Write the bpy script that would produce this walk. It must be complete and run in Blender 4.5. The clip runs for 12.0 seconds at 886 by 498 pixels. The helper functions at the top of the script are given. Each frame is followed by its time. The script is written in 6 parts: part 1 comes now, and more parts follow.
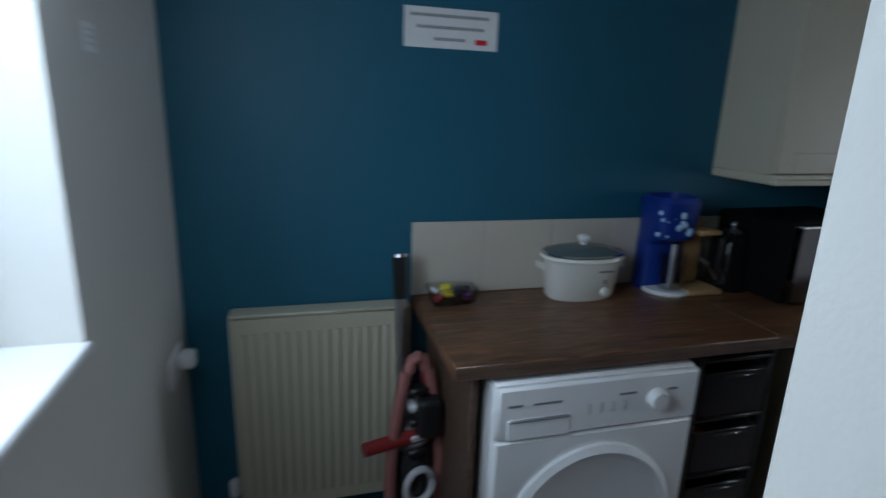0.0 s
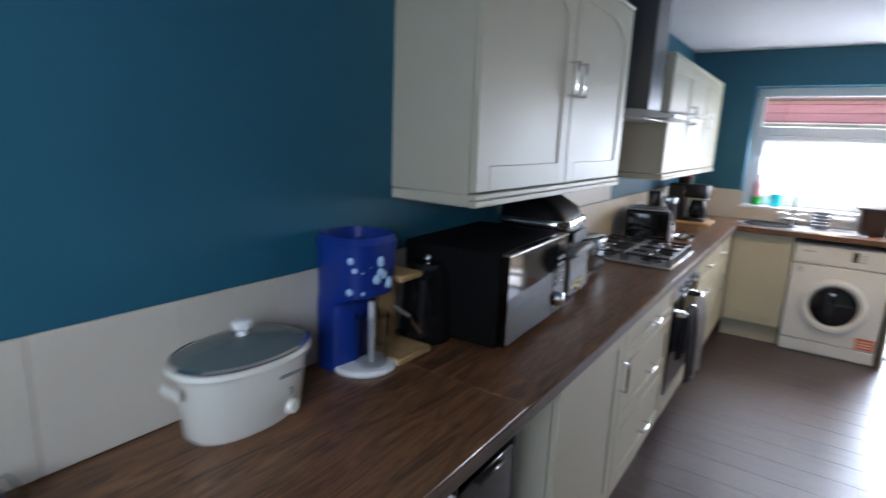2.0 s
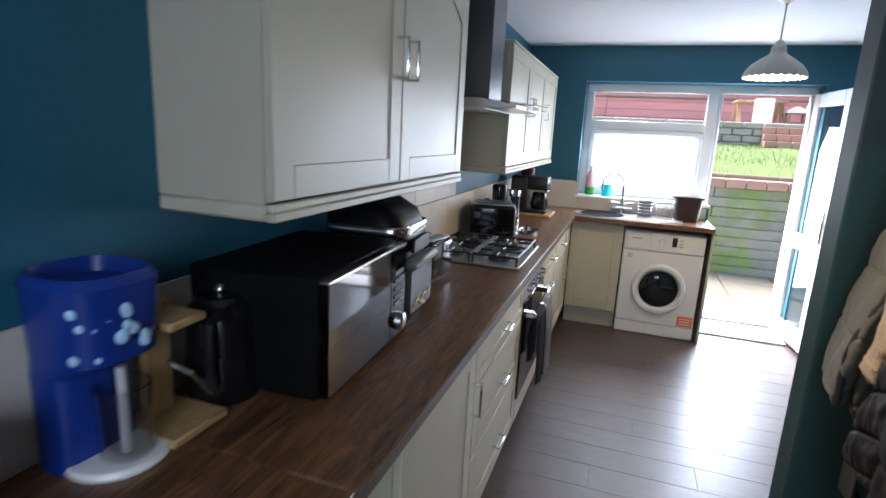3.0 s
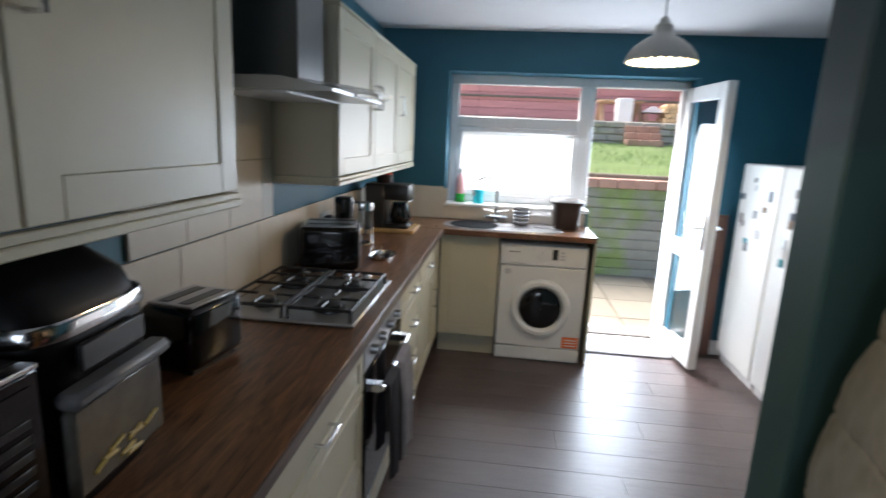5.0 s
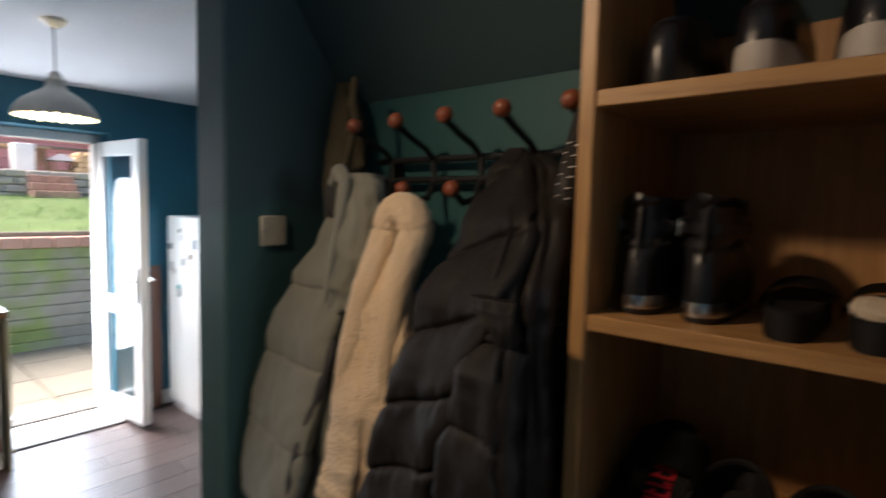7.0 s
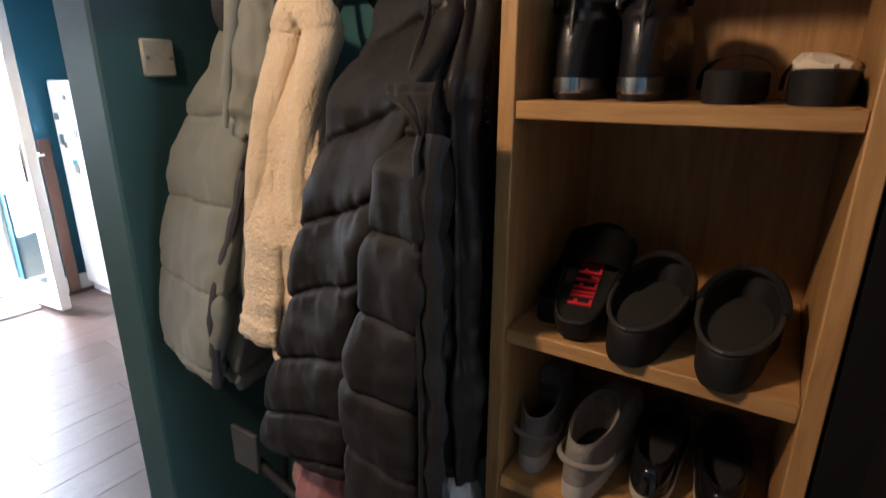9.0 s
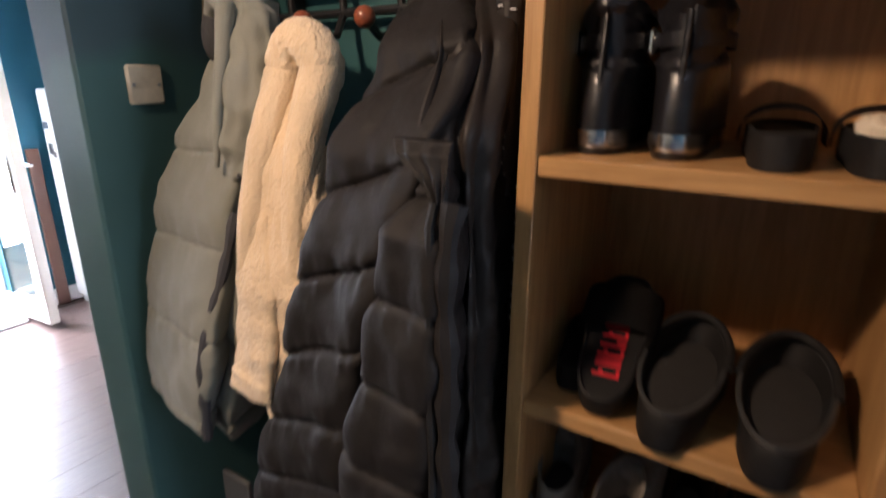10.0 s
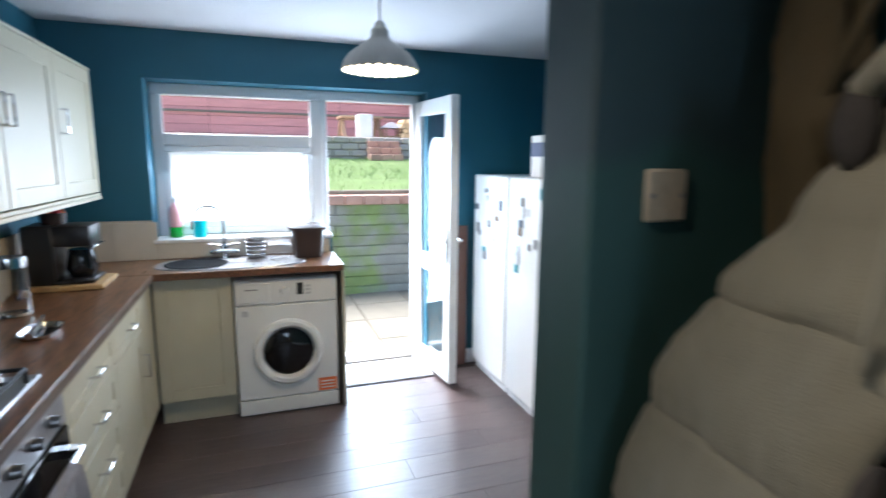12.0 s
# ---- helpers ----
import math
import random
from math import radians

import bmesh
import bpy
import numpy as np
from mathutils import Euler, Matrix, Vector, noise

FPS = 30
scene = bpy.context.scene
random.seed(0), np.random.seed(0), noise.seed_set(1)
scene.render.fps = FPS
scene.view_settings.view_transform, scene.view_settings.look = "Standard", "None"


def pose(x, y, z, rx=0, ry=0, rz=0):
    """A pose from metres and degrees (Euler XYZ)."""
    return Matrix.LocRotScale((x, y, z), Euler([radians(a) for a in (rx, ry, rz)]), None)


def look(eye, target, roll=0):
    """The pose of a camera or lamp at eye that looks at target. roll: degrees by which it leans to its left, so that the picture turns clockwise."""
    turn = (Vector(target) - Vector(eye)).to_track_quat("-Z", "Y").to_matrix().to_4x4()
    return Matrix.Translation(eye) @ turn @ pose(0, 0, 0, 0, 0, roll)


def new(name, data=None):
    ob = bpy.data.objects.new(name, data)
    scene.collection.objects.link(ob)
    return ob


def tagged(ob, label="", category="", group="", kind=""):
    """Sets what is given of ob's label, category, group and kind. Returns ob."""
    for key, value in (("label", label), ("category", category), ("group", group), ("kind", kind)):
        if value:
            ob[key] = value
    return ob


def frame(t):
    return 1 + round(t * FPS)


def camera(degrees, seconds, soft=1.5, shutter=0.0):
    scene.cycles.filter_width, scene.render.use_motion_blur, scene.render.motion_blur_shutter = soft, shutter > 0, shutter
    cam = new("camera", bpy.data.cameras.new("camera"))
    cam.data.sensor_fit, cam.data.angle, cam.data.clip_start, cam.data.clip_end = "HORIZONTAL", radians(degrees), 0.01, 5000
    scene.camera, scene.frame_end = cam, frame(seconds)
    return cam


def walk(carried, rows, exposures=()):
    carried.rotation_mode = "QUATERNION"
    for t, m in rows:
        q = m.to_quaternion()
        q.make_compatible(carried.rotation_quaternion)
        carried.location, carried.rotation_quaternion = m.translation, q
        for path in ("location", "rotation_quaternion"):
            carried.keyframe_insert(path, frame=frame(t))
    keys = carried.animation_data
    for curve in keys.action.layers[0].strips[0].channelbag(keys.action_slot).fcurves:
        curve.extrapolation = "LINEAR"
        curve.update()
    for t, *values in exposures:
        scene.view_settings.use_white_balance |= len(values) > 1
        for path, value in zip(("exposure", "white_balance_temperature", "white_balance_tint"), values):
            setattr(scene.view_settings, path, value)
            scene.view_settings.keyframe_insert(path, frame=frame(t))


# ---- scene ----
cam = camera(79.6, 12.0, shutter=0.6)
PATH = [
    (0, (0.431, 0.093, 1.519), (0.951, 1.957, 1.016), 2.0),
    (0.5, (0.491, 0.283, 1.511), (1.397, 1.997, 1.019), 2.5),
    (1, (0.575, 0.527, 1.499), (1.725, 2.098, 1.04), 2.6),
    (1.5, (0.655, 0.632, 1.497), (1.98, 2.062, 1.05), 2.6),
    (2, (0.765, 0.771, 1.501), (2.374, 1.882, 1.082), 2.3),
    (2.5, (0.886, 0.837, 1.494), (2.678, 1.62, 1.075), 2.8),
    (2.7, (0.957, 0.849, 1.505), (2.797, 1.507, 1.078), 3.4),
    (4.3, (1.711, 0.864, 1.504), (3.577, 1.439, 1.07), 2.2),
    (4.5, (1.768, 0.844, 1.499), (3.66, 1.322, 1.058), 2.4),
    (5, (1.882, 0.844, 1.503), (3.829, 1.053, 1.096), 2.6),
    (5.5, (1.861, 0.894, 1.521), (3.814, 0.681, 1.144), 2.4),
    (6, (1.809, 0.904, 1.524), (3.643, 0.175, 1.203), 2.0),
    (6.5, (1.767, 0.871, 1.537), (3.367, -0.306, 1.305), 2.0),
    (7, (1.73, 0.856, 1.541), (3.022, -0.662, 1.384), 1.5),
    (7.2, (1.72, 0.846, 1.521), (2.926, -0.746, 1.41), 2.5),
    (8.8, (1.751, 0.807, 1.437), (2.802, -0.816, 0.926), 0.5),
    (9, (1.749, 0.804, 1.434), (2.784, -0.797, 0.83), 0.2),
    (9.5, (1.748, 0.803, 1.445), (2.771, -0.784, 0.787), 0.3),
    (10, (1.808, 0.748, 1.484), (2.829, -0.864, 0.884), 0.4),
    (10.5, (1.876, 0.641, 1.51), (3.1, -0.895, 1.134), 0.2),
    (11, (1.976, 0.647, 1.511), (3.474, -0.641, 1.199), 0.3),
    (11.5, (2.107, 0.652, 1.513), (3.84, -0.296, 1.199), 0.5),
    (12, (2.263, 0.687, 1.518), (4.124, 0.031, 1.193), 0.5),
]
EXPOSURES = [(0, 0.7, 6050, 14), (0.5, 1.15, 6400, 21), (1.0, 1.35, 6250, 20), (1.5, 1.6, 6250, 20), (2.5, 1.7, 6250, 20), (4.5, 1.4, 6500, 16), (5.5, 1.0, 6500, 18), (6.5, 1.0, 6500, 18), (7.2, 1.3, 6600, 18), (8.8, 2.1, 6350, 20), (9.5, 2.2, 6380, 22), (10.0, 2.42, 6400, 24), (10.5, 2.75, 6450, 25), (11.0, 2.65, 6150, 22), (11.5, 2.3, 6000, 17), (12.0, 1.5, 5850, 14)]
walk(cam, [(t, look(eye, target, roll)) for t, eye, target, roll in PATH], EXPOSURES)

# ---- world, sun, large lights ----
world = bpy.data.worlds.new("world")
scene.world = world
world.use_nodes = True
wn = world.node_tree.nodes
sky = wn.new("ShaderNodeTexSky")
sky.sky_type = "NISHITA"
sky.sun_disc = False
sky.sun_elevation = radians(48)
sky.sun_rotation = radians(60)
sky.dust_density = 4.0
world.node_tree.links.new(sky.outputs[0], wn["Background"].inputs[0])
wn["Background"].inputs[1].default_value = 0.15


def lamp(name, kind, matrix, energy, colour, size=0.0):
    data = bpy.data.lights.new(name, kind)
    data.energy, data.color = energy, colour
    ob = new(name, data)
    ob.matrix_world = matrix
    return ob


sun = lamp("sun", "SUN", look((20, 12, 26), (6, 0, 0)), 5.0, (1.0, 0.98, 0.95))
sun.data.angle = radians(50)


def window_light(name, eye, target, w, h, energy, colour=(0.72, 0.88, 1.0)):
    ob = lamp(name, "AREA", look(eye, target), energy, colour)
    ob.data.shape, ob.data.size, ob.data.size_y = "RECTANGLE", w, h
    return ob


window_light("daylight_east_window", (6.045, 0.75, 1.5), (5.0, 0.65, 0.75), 1.02, 0.88, 4.5)
window_light("daylight_east_door", (6.35, -0.1, 0.98), (4.6, 0.3, 0.4), 0.56, 1.5, 20)
window_light("daylight_west_window", (-0.075, 0.65, 1.6), (0.95, 0.95, 0.45), 0.7, 0.9, 6.0)

# ---- materials ----


def m(name, colour, rough=0.5, metal=0.0, var=0.12, scale=6.0, bump=0.05, fine=90.0, stretch=(1, 1, 1), per_object=0.0, coat=0.0, spec=0.5):
    mat = bpy.data.materials.new(name)
    mat.use_nodes = True
    nt = mat.node_tree
    n, link = nt.nodes, nt.links.new
    b = n["Principled BSDF"]
    b.inputs["Roughness"].default_value = rough
    b.inputs["Metallic"].default_value = metal
    b.inputs["Coat Weight"].default_value = coat
    b.inputs["Specular IOR Level"].default_value = spec
    tc = n.new("ShaderNodeTexCoord")
    mp = n.new("ShaderNodeMapping")
    mp.inputs["Scale"].default_value = stretch
    link(tc.outputs["Object"], mp.inputs[0])
    big = n.new("ShaderNodeTexNoise")
    big.inputs["Scale"].default_value = scale
    big.inputs["Detail"].default_value = 5
    small = n.new("ShaderNodeTexNoise")
    small.inputs["Scale"].default_value = fine
    small.inputs["Detail"].default_value = 3
    link(mp.outputs[0], big.inputs["Vector"])
    link(mp.outputs[0], small.inputs["Vector"])
    mix = n.new("ShaderNodeMath")
    mix.operation = "MULTIPLY_ADD"
    link(big.outputs[0], mix.inputs[0])
    mix.inputs[1].default_value = 2 * var
    mix.inputs[2].default_value = 1 - var
    add = n.new("ShaderNodeMath")
    add.operation = "MULTIPLY_ADD"
    link(small.outputs[0], add.inputs[0])
    add.inputs[1].default_value = var * 0.7
    link(mix.outputs[0], add.inputs[2])
    last = add
    if per_object:
        info = n.new("ShaderNodeObjectInfo")
        po = n.new("ShaderNodeMath")
        po.operation = "MULTIPLY_ADD"
        link(info.outputs["Random"], po.inputs[0])
        po.inputs[1].default_value = per_object
        link(add.outputs[0], po.inputs[2])
        last = po
    sc = n.new("ShaderNodeVectorMath")
    sc.operation = "SCALE"
    sc.inputs[0].default_value = colour[:3]
    link(last.outputs[0], sc.inputs["Scale"])
    link(sc.outputs[0], b.inputs["Base Color"])
    rr = n.new("ShaderNodeMapRange")
    link(big.outputs[0], rr.inputs[0])
    rr.inputs[3].default_value = max(0.02, rough * 0.8)
    rr.inputs[4].default_value = min(1.0, rough * 1.2)
    link(rr.outputs[0], b.inputs["Roughness"])
    if bump:
        bp = n.new("ShaderNodeBump")
        bp.inputs["Strength"].default_value = bump
        bp.inputs["Distance"].default_value = 0.004
        link(small.outputs[0], bp.inputs["Height"])
        link(bp.outputs[0], b.inputs["Normal"])
    return mat


def glass(name, colour=(1, 1, 1), rough=0.0, ior=1.45):
    mat = bpy.data.materials.new(name)
    mat.use_nodes = True
    b = mat.node_tree.nodes["Principled BSDF"]
    b.inputs["Base Color"].default_value = (*colour, 1)
    b.inputs["Transmission Weight"].default_value = 1
    b.inputs["Roughness"].default_value = rough
    b.inputs["IOR"].default_value = ior
    return mat


def satin(name, colour):
    """Obscured glass: scatters the daylight that falls on its far side, with a little clear transmission."""
    mat = glass(name, colour, 0.6, 1.2)
    nt = mat.node_tree
    n = nt.nodes
    tr = n.new("ShaderNodeBsdfTranslucent")
    tr.inputs[0].default_value = (*colour, 1)
    mix = n.new("ShaderNodeMixShader")
    mix.inputs[0].default_value = 0.8
    nt.links.new(n["Principled BSDF"].outputs[0], mix.inputs[1])
    nt.links.new(tr.outputs[0], mix.inputs[2])
    nt.links.new(mix.outputs[0], n["Material Output"].inputs[0])
    return mat


def glow(name, colour, strength):
    mat = bpy.data.materials.new(name)
    mat.use_nodes = True
    b = mat.node_tree.nodes["Principled BSDF"]
    b.inputs["Base Color"].default_value = (*colour, 1)
    b.inputs["Emission Color"].default_value = (*colour, 1)
    b.inputs["Emission Strength"].default_value = strength
    return mat


def grained(name, light, dark, stretch, rough=0.4, wave=0.0, per_object=0.0, bump=0.05, spec=0.5):
    """Wood-like surface with streaks drawn out along one axis."""
    mat = m(name, light, rough, 0, 0.06, 3, bump, 40, stretch, 0, 0, spec)
    nt = mat.node_tree
    n, link = nt.nodes, nt.links.new
    b = n["Principled BSDF"]
    tc = n.new("ShaderNodeTexCoord")
    mp = n.new("ShaderNodeMapping")
    mp.inputs["Scale"].default_value = stretch
    link(tc.outputs["Object"], mp.inputs[0])
    a = n.new("ShaderNodeTexNoise")
    a.inputs["Scale"].default_value = 5
    a.inputs["Detail"].default_value = 8
    a.inputs["Roughness"].default_value = 0.65
    a.inputs["Distortion"].default_value = wave
    link(mp.outputs[0], a.inputs["Vector"])
    fac = a.outputs[0]
    if per_object:
        info = n.new("ShaderNodeObjectInfo")
        sh = n.new("ShaderNodeVectorMath")
        sh.operation = "SCALE"
        sh.inputs[0].default_value = (13.0, 7.0, 5.0)
        link(info.outputs["Random"], sh.inputs["Scale"])
        link(sh.outputs[0], mp.inputs["Location"])
        po = n.new("ShaderNodeMath")
        po.operation = "MULTIPLY_ADD"
        link(info.outputs["Random"], po.inputs[0])
        po.inputs[1].default_value = per_object
        link(fac, po.inputs[2])
        fac = po.outputs[0]
    ramp = n.new("ShaderNodeValToRGB")
    ramp.color_ramp.elements[0].position, ramp.color_ramp.elements[0].color = 0.32, (*dark, 1)
    ramp.color_ramp.elements[1].position, ramp.color_ramp.elements[1].color = 0.68, (*light, 1)
    link(fac, ramp.inputs[0])
    link(ramp.outputs[0], b.inputs["Base Color"])
    return mat


TEAL = m("teal_paint", (0.011, 0.11, 0.17), 0.55, 0, 0.08, 2.5, 0.08, 160)
MAGNOLIA = m("off_white_paint", (0.62, 0.6, 0.55), 0.7, 0, 0.06, 3, 0.08, 160)
# even near-black for the short hall wall and the recess side
NEAR_BLACK = m("near_black_wall", (0.007, 0.007, 0.008), 0.8, 0, 0.15, 3, 0.06, 120, spec=0.12)
CEIL = m("ceiling_paint", (0.66, 0.67, 0.7), 0.85, 0, 0.05, 4, 0.5, 55)
WHITE = m("white_plastic", (0.8, 0.8, 0.79), 0.3, 0, 0.03, 5, 0.01, 100)
UPVC = m("white_upvc", (0.8, 0.81, 0.82), 0.3, 0, 0.03, 5, 0.0)
CREAM = m("cream_cabinet", (0.53, 0.495, 0.375), 0.4, 0, 0.05, 4, 0.01, 120)
CREAM_IN = m("cream_panel", (0.5, 0.465, 0.355), 0.45, 0, 0.04, 4, 0.01, 120)
TILE = m("beige_tile", (0.58, 0.53, 0.45), 0.35, 0, 0.06, 9, 0.02, 70, per_object=0.05)
GROUT = m("grout", (0.5, 0.46, 0.39), 0.9)
WORKTOP = grained("walnut_worktop", (0.25, 0.115, 0.05), (0.038, 0.018, 0.01), (0.9, 7, 7), 0.3, 1.8, bump=0.03)
EDGE = grained("worktop_edge", (0.16, 0.1, 0.07), (0.06, 0.036, 0.026), (1.2, 14, 14), 0.4)
PLANK = grained("vinyl_plank", (0.088, 0.06, 0.055), (0.045, 0.03, 0.028), (12, 1.2, 12), 0.36, 0.8, per_object=0.16, bump=0.22, spec=0.8)
UNDER = m("floor_joint", (0.05, 0.035, 0.031), 0.8)
OAK = grained("oak_veneer", (0.5, 0.28, 0.11), (0.32, 0.16, 0.055), (14, 14, 1.3), 0.45, 0.5)
OAK_H = grained("oak_veneer_shelf", (0.5, 0.28, 0.11), (0.32, 0.16, 0.055), (1.3, 14, 14), 0.45, 0.5)
CHROME = m("chrome", (0.75, 0.75, 0.76), 0.14, 1.0, 0.03)
STEEL = m("brushed_steel", (0.42, 0.42, 0.43), 0.34, 1.0, 0.08, 5, 0.03, 80, (1, 20, 20))
BLACK = m("black_plastic", (0.012, 0.012, 0.013), 0.35, 0, 0.1)
GLOSS_BLACK = m("black_gloss", (0.008, 0.008, 0.009), 0.08, 0, 0.05, bump=0)
RUBBER = m("black_foam", (0.008, 0.0075, 0.0075), 0.7, 0, 0.2, 20, 0.2, 200, spec=0.3)
LEATHER = m("black_leather", (0.01, 0.01, 0.012), 0.3, 0, 0.2, 20, 0.3, 120)
PANE = glass("window_glass", (0.97, 0.99, 0.98), 0.0, 1.1)
DOOR_GLASS = glass("door_glass", (0.92, 0.97, 0.97), 0.0, 1.1)
DOOR_GLASS.node_tree.nodes["Principled BSDF"].inputs["Coat Weight"].default_value = 0.4
DOOR_GLASS.node_tree.nodes["Principled BSDF"].inputs["Coat IOR"].default_value = 1.6
FROST = satin("obscured_glass", (0.88, 0.91, 0.92))
CLEAR = glass("clear_plastic", (0.93, 0.95, 0.96), 0.05, 1.3)
BULB = glow("lit_bulb", (1.0, 0.74, 0.36), 10)
CERAMIC = m("grey_white_ceramic", (0.5, 0.49, 0.46), 0.4, 0, 0.05)
BLUE = m("blue_plastic", (0.006, 0.032, 0.23), 0.3, 0, 0.08)
PINE = grained("pale_pine", (0.55, 0.36, 0.16), (0.4, 0.24, 0.1), (14, 14, 1.5), 0.5)
GREY = m("grey_plastic", (0.2, 0.2, 0.21), 0.45)
PALE = m("pale_grey_plastic", (0.55, 0.55, 0.56), 0.4)
ORANGE = m("orange_sticker", (0.75, 0.16, 0.04), 0.5)
RED = m("red_print", (0.6, 0.02, 0.03), 0.5)
PRINT = m("grey_print", (0.2, 0.2, 0.21), 0.6)
PAPER = m("white_paper", (0.75, 0.75, 0.73), 0.7)


def nib_paint():
    """Teal green wall paint with a darker, bluer touched-up area of uneven outline."""
    mat = m("teal_green_paint", (0.03, 0.105, 0.1), 0.55, 0, 0.1, 2.5, 0.08, 160)
    nt = mat.node_tree
    n, link = nt.nodes, nt.links.new
    tc = n.new("ShaderNodeTexCoord")
    sep = n.new("ShaderNodeSeparateXYZ")
    link(tc.outputs["Object"], sep.inputs[0])
    ns = n.new("ShaderNodeTexNoise")
    ns.inputs["Scale"].default_value = 5
    link(tc.outputs["Object"], ns.inputs["Vector"])
    ma = n.new("ShaderNodeMath")
    ma.operation = "MULTIPLY_ADD"
    link(ns.outputs[0], ma.inputs[0])
    ma.inputs[1].default_value = 0.18
    link(sep.outputs["Z"], ma.inputs[2])
    mr = n.new("ShaderNodeMapRange")
    link(ma.outputs[0], mr.inputs[0])
    mr.inputs[1].default_value, mr.inputs[2].default_value = 1.585, 1.63
    mx = n.new("ShaderNodeMix")
    mx.data_type = "RGBA"
    link(mr.outputs[0], mx.inputs["Factor"])
    mx.inputs["A"].default_value = (0.045, 0.118, 0.114, 1)
    mx.inputs["B"].default_value = (0.045, 0.088, 0.1, 1)
    link(mx.outputs["Result"], n["Principled BSDF"].inputs["Base Color"])
    return mat


NIB = nib_paint()

# ---- mesh helpers ----


def box(bm, lo, hi, bev=0.0, seg=1):
    c = [(a + b) / 2 for a, b in zip(lo, hi)]
    s = [abs(b - a) for a, b in zip(lo, hi)]
    got = bmesh.ops.create_cube(bm, size=1, matrix=Matrix.LocRotScale(c, None, s))["verts"]
    if bev:
        seg = seg if bev > 0.012 else 1
        edges = list({e for v in got for e in v.link_edges})
        bmesh.ops.bevel(bm, geom=edges, offset=min(bev, min(s) * 0.45), segments=seg, affect="EDGES", profile=0.5)
    return bm


def cyl(bm, p0, p1, r0, r1=None, n=20, caps=True):
    p0, p1 = Vector(p0), Vector(p1)
    d = p1 - p0
    mt = Matrix.Translation((p0 + p1) / 2) @ d.to_track_quat("Z", "Y").to_matrix().to_4x4()
    bmesh.ops.create_cone(bm, cap_ends=caps, segments=n, radius1=r0, radius2=r0 if r1 is None else r1, depth=d.length, matrix=mt)
    return bm


def ball(bm, c, r, n=14, scale=(1, 1, 1)):
    bmesh.ops.create_uvsphere(bm, u_segments=n, v_segments=max(6, n // 2), radius=r, matrix=Matrix.LocRotScale(c, None, scale))
    return bm


def rings(bm, loops, closed=True, cap=True):
    """Skin a list of rings of points, each of the same count."""
    vs = [[bm.verts.new(p) for p in lp] for lp in loops]
    k = len(vs[0])
    for a, b in zip(vs, vs[1:]):
        for i in range(k if closed else k - 1):
            j = (i + 1) % k
            bm.faces.new((a[i], a[j], b[j], b[i]))
    if cap and closed:
        bm.faces.new(list(reversed(vs[0])))
        bm.faces.new(vs[-1])
    return bm


def lathe(bm, profile, n=28, c=(0, 0, 0), sx=1.0, sy=1.0, cap=False):
    return rings(bm, [[(c[0] + r * sx * math.cos(2 * math.pi * i / n), c[1] + r * sy * math.sin(2 * math.pi * i / n), c[2] + z) for i in range(n)] for r, z in profile], True, cap)


def tube(bm, pts, r, n=8):
    pts = [Vector(p) for p in pts]
    loops = []
    q = last = None
    for i, p in enumerate(pts):
        d = (pts[min(i + 1, len(pts) - 1)] - pts[max(i - 1, 0)]).normalized()
        q = d.to_track_quat("Z", "Y") if q is None else last.rotation_difference(d) @ q
        last = d
        rr = r[i] if isinstance(r, (list, tuple)) else r
        loops.append([p + q @ Vector((rr * math.cos(2 * math.pi * k / n), rr * math.sin(2 * math.pi * k / n), 0)) for k in range(n)])
    return rings(bm, loops)


def mesh_of(name, bm, mat, smooth=True):
    bmesh.ops.recalc_face_normals(bm, faces=bm.faces)
    me = bpy.data.meshes.new(name)
    bm.to_mesh(me)
    bm.free()
    me.materials.append(mat)
    if smooth:
        me.polygons.foreach_set("use_smooth", [True] * len(me.polygons))
        me.set_sharp_from_angle(angle=radians(38))
    return me


def part(name, bm, mat, parent=None, label="", smooth=True):
    ob = new(name, mesh_of(name, bm, mat, smooth))
    if parent:
        ob.parent = parent
    if label:
        tagged(ob, label)
    return ob


def thing(name, label, category, loc=(0, 0, 0), rz=0.0, group="", kind=""):
    ob = new(name)
    ob.empty_display_size = 0.05
    ob.matrix_basis = pose(*loc, 0, 0, rz)
    return tagged(ob, label, category, group, kind)


def setting(name, bm, mat, label, category):
    return tagged(part(name, bm, mat), label, category, kind="structure")


def B():
    return bmesh.new()


def bx(lo, hi, bev=0.0, seg=1):
    return box(B(), lo, hi, bev, seg)


# ---- the large structure ----
XW, XE, YN, YS, ZC = 0.08, 5.87, 1.77, -1.42, 2.262
T = 0.24

floor = setting("floor", bx((-0.2, -1.7, -0.12), (6.0, 2.0, -0.004)), UNDER, "dark brown wood-look vinyl plank floor", "floor")
ceiling = setting("ceiling", bx((-0.2, -1.7, ZC), (6.15, 2.05, ZC + 0.15)), CEIL, "white textured ceiling of the kitchen", "ceiling")
setting("wall_north", bx((XW - T, YN, -0.1), (XE + T, YN + T, ZC)), TEAL, "deep teal painted kitchen wall", "wall")

# east wall with the window and door opening
OY0, OY1, OZ, SILL = -0.46, 1.28, 1.985, 1.03
DW = 0.21
bm = B()
box(bm, (XE, OY1, -0.1), (XE + T, YN, ZC))
box(bm, (XE, OY0, OZ), (XE + T, OY1, ZC))
box(bm, (XE, YS, -0.1), (XE + T, OY0, ZC))
box(bm, (XE, DW, -0.1), (XE + T, OY1, SILL - 0.02))
setting("wall_east", bm, TEAL, "teal painted wall round the window and back door", "wall")
setting("wall_south", bx((2.98, YS - T, -0.1), (XE + T, YS, ZC)), TEAL, "teal painted wall behind the fridges", "wall")

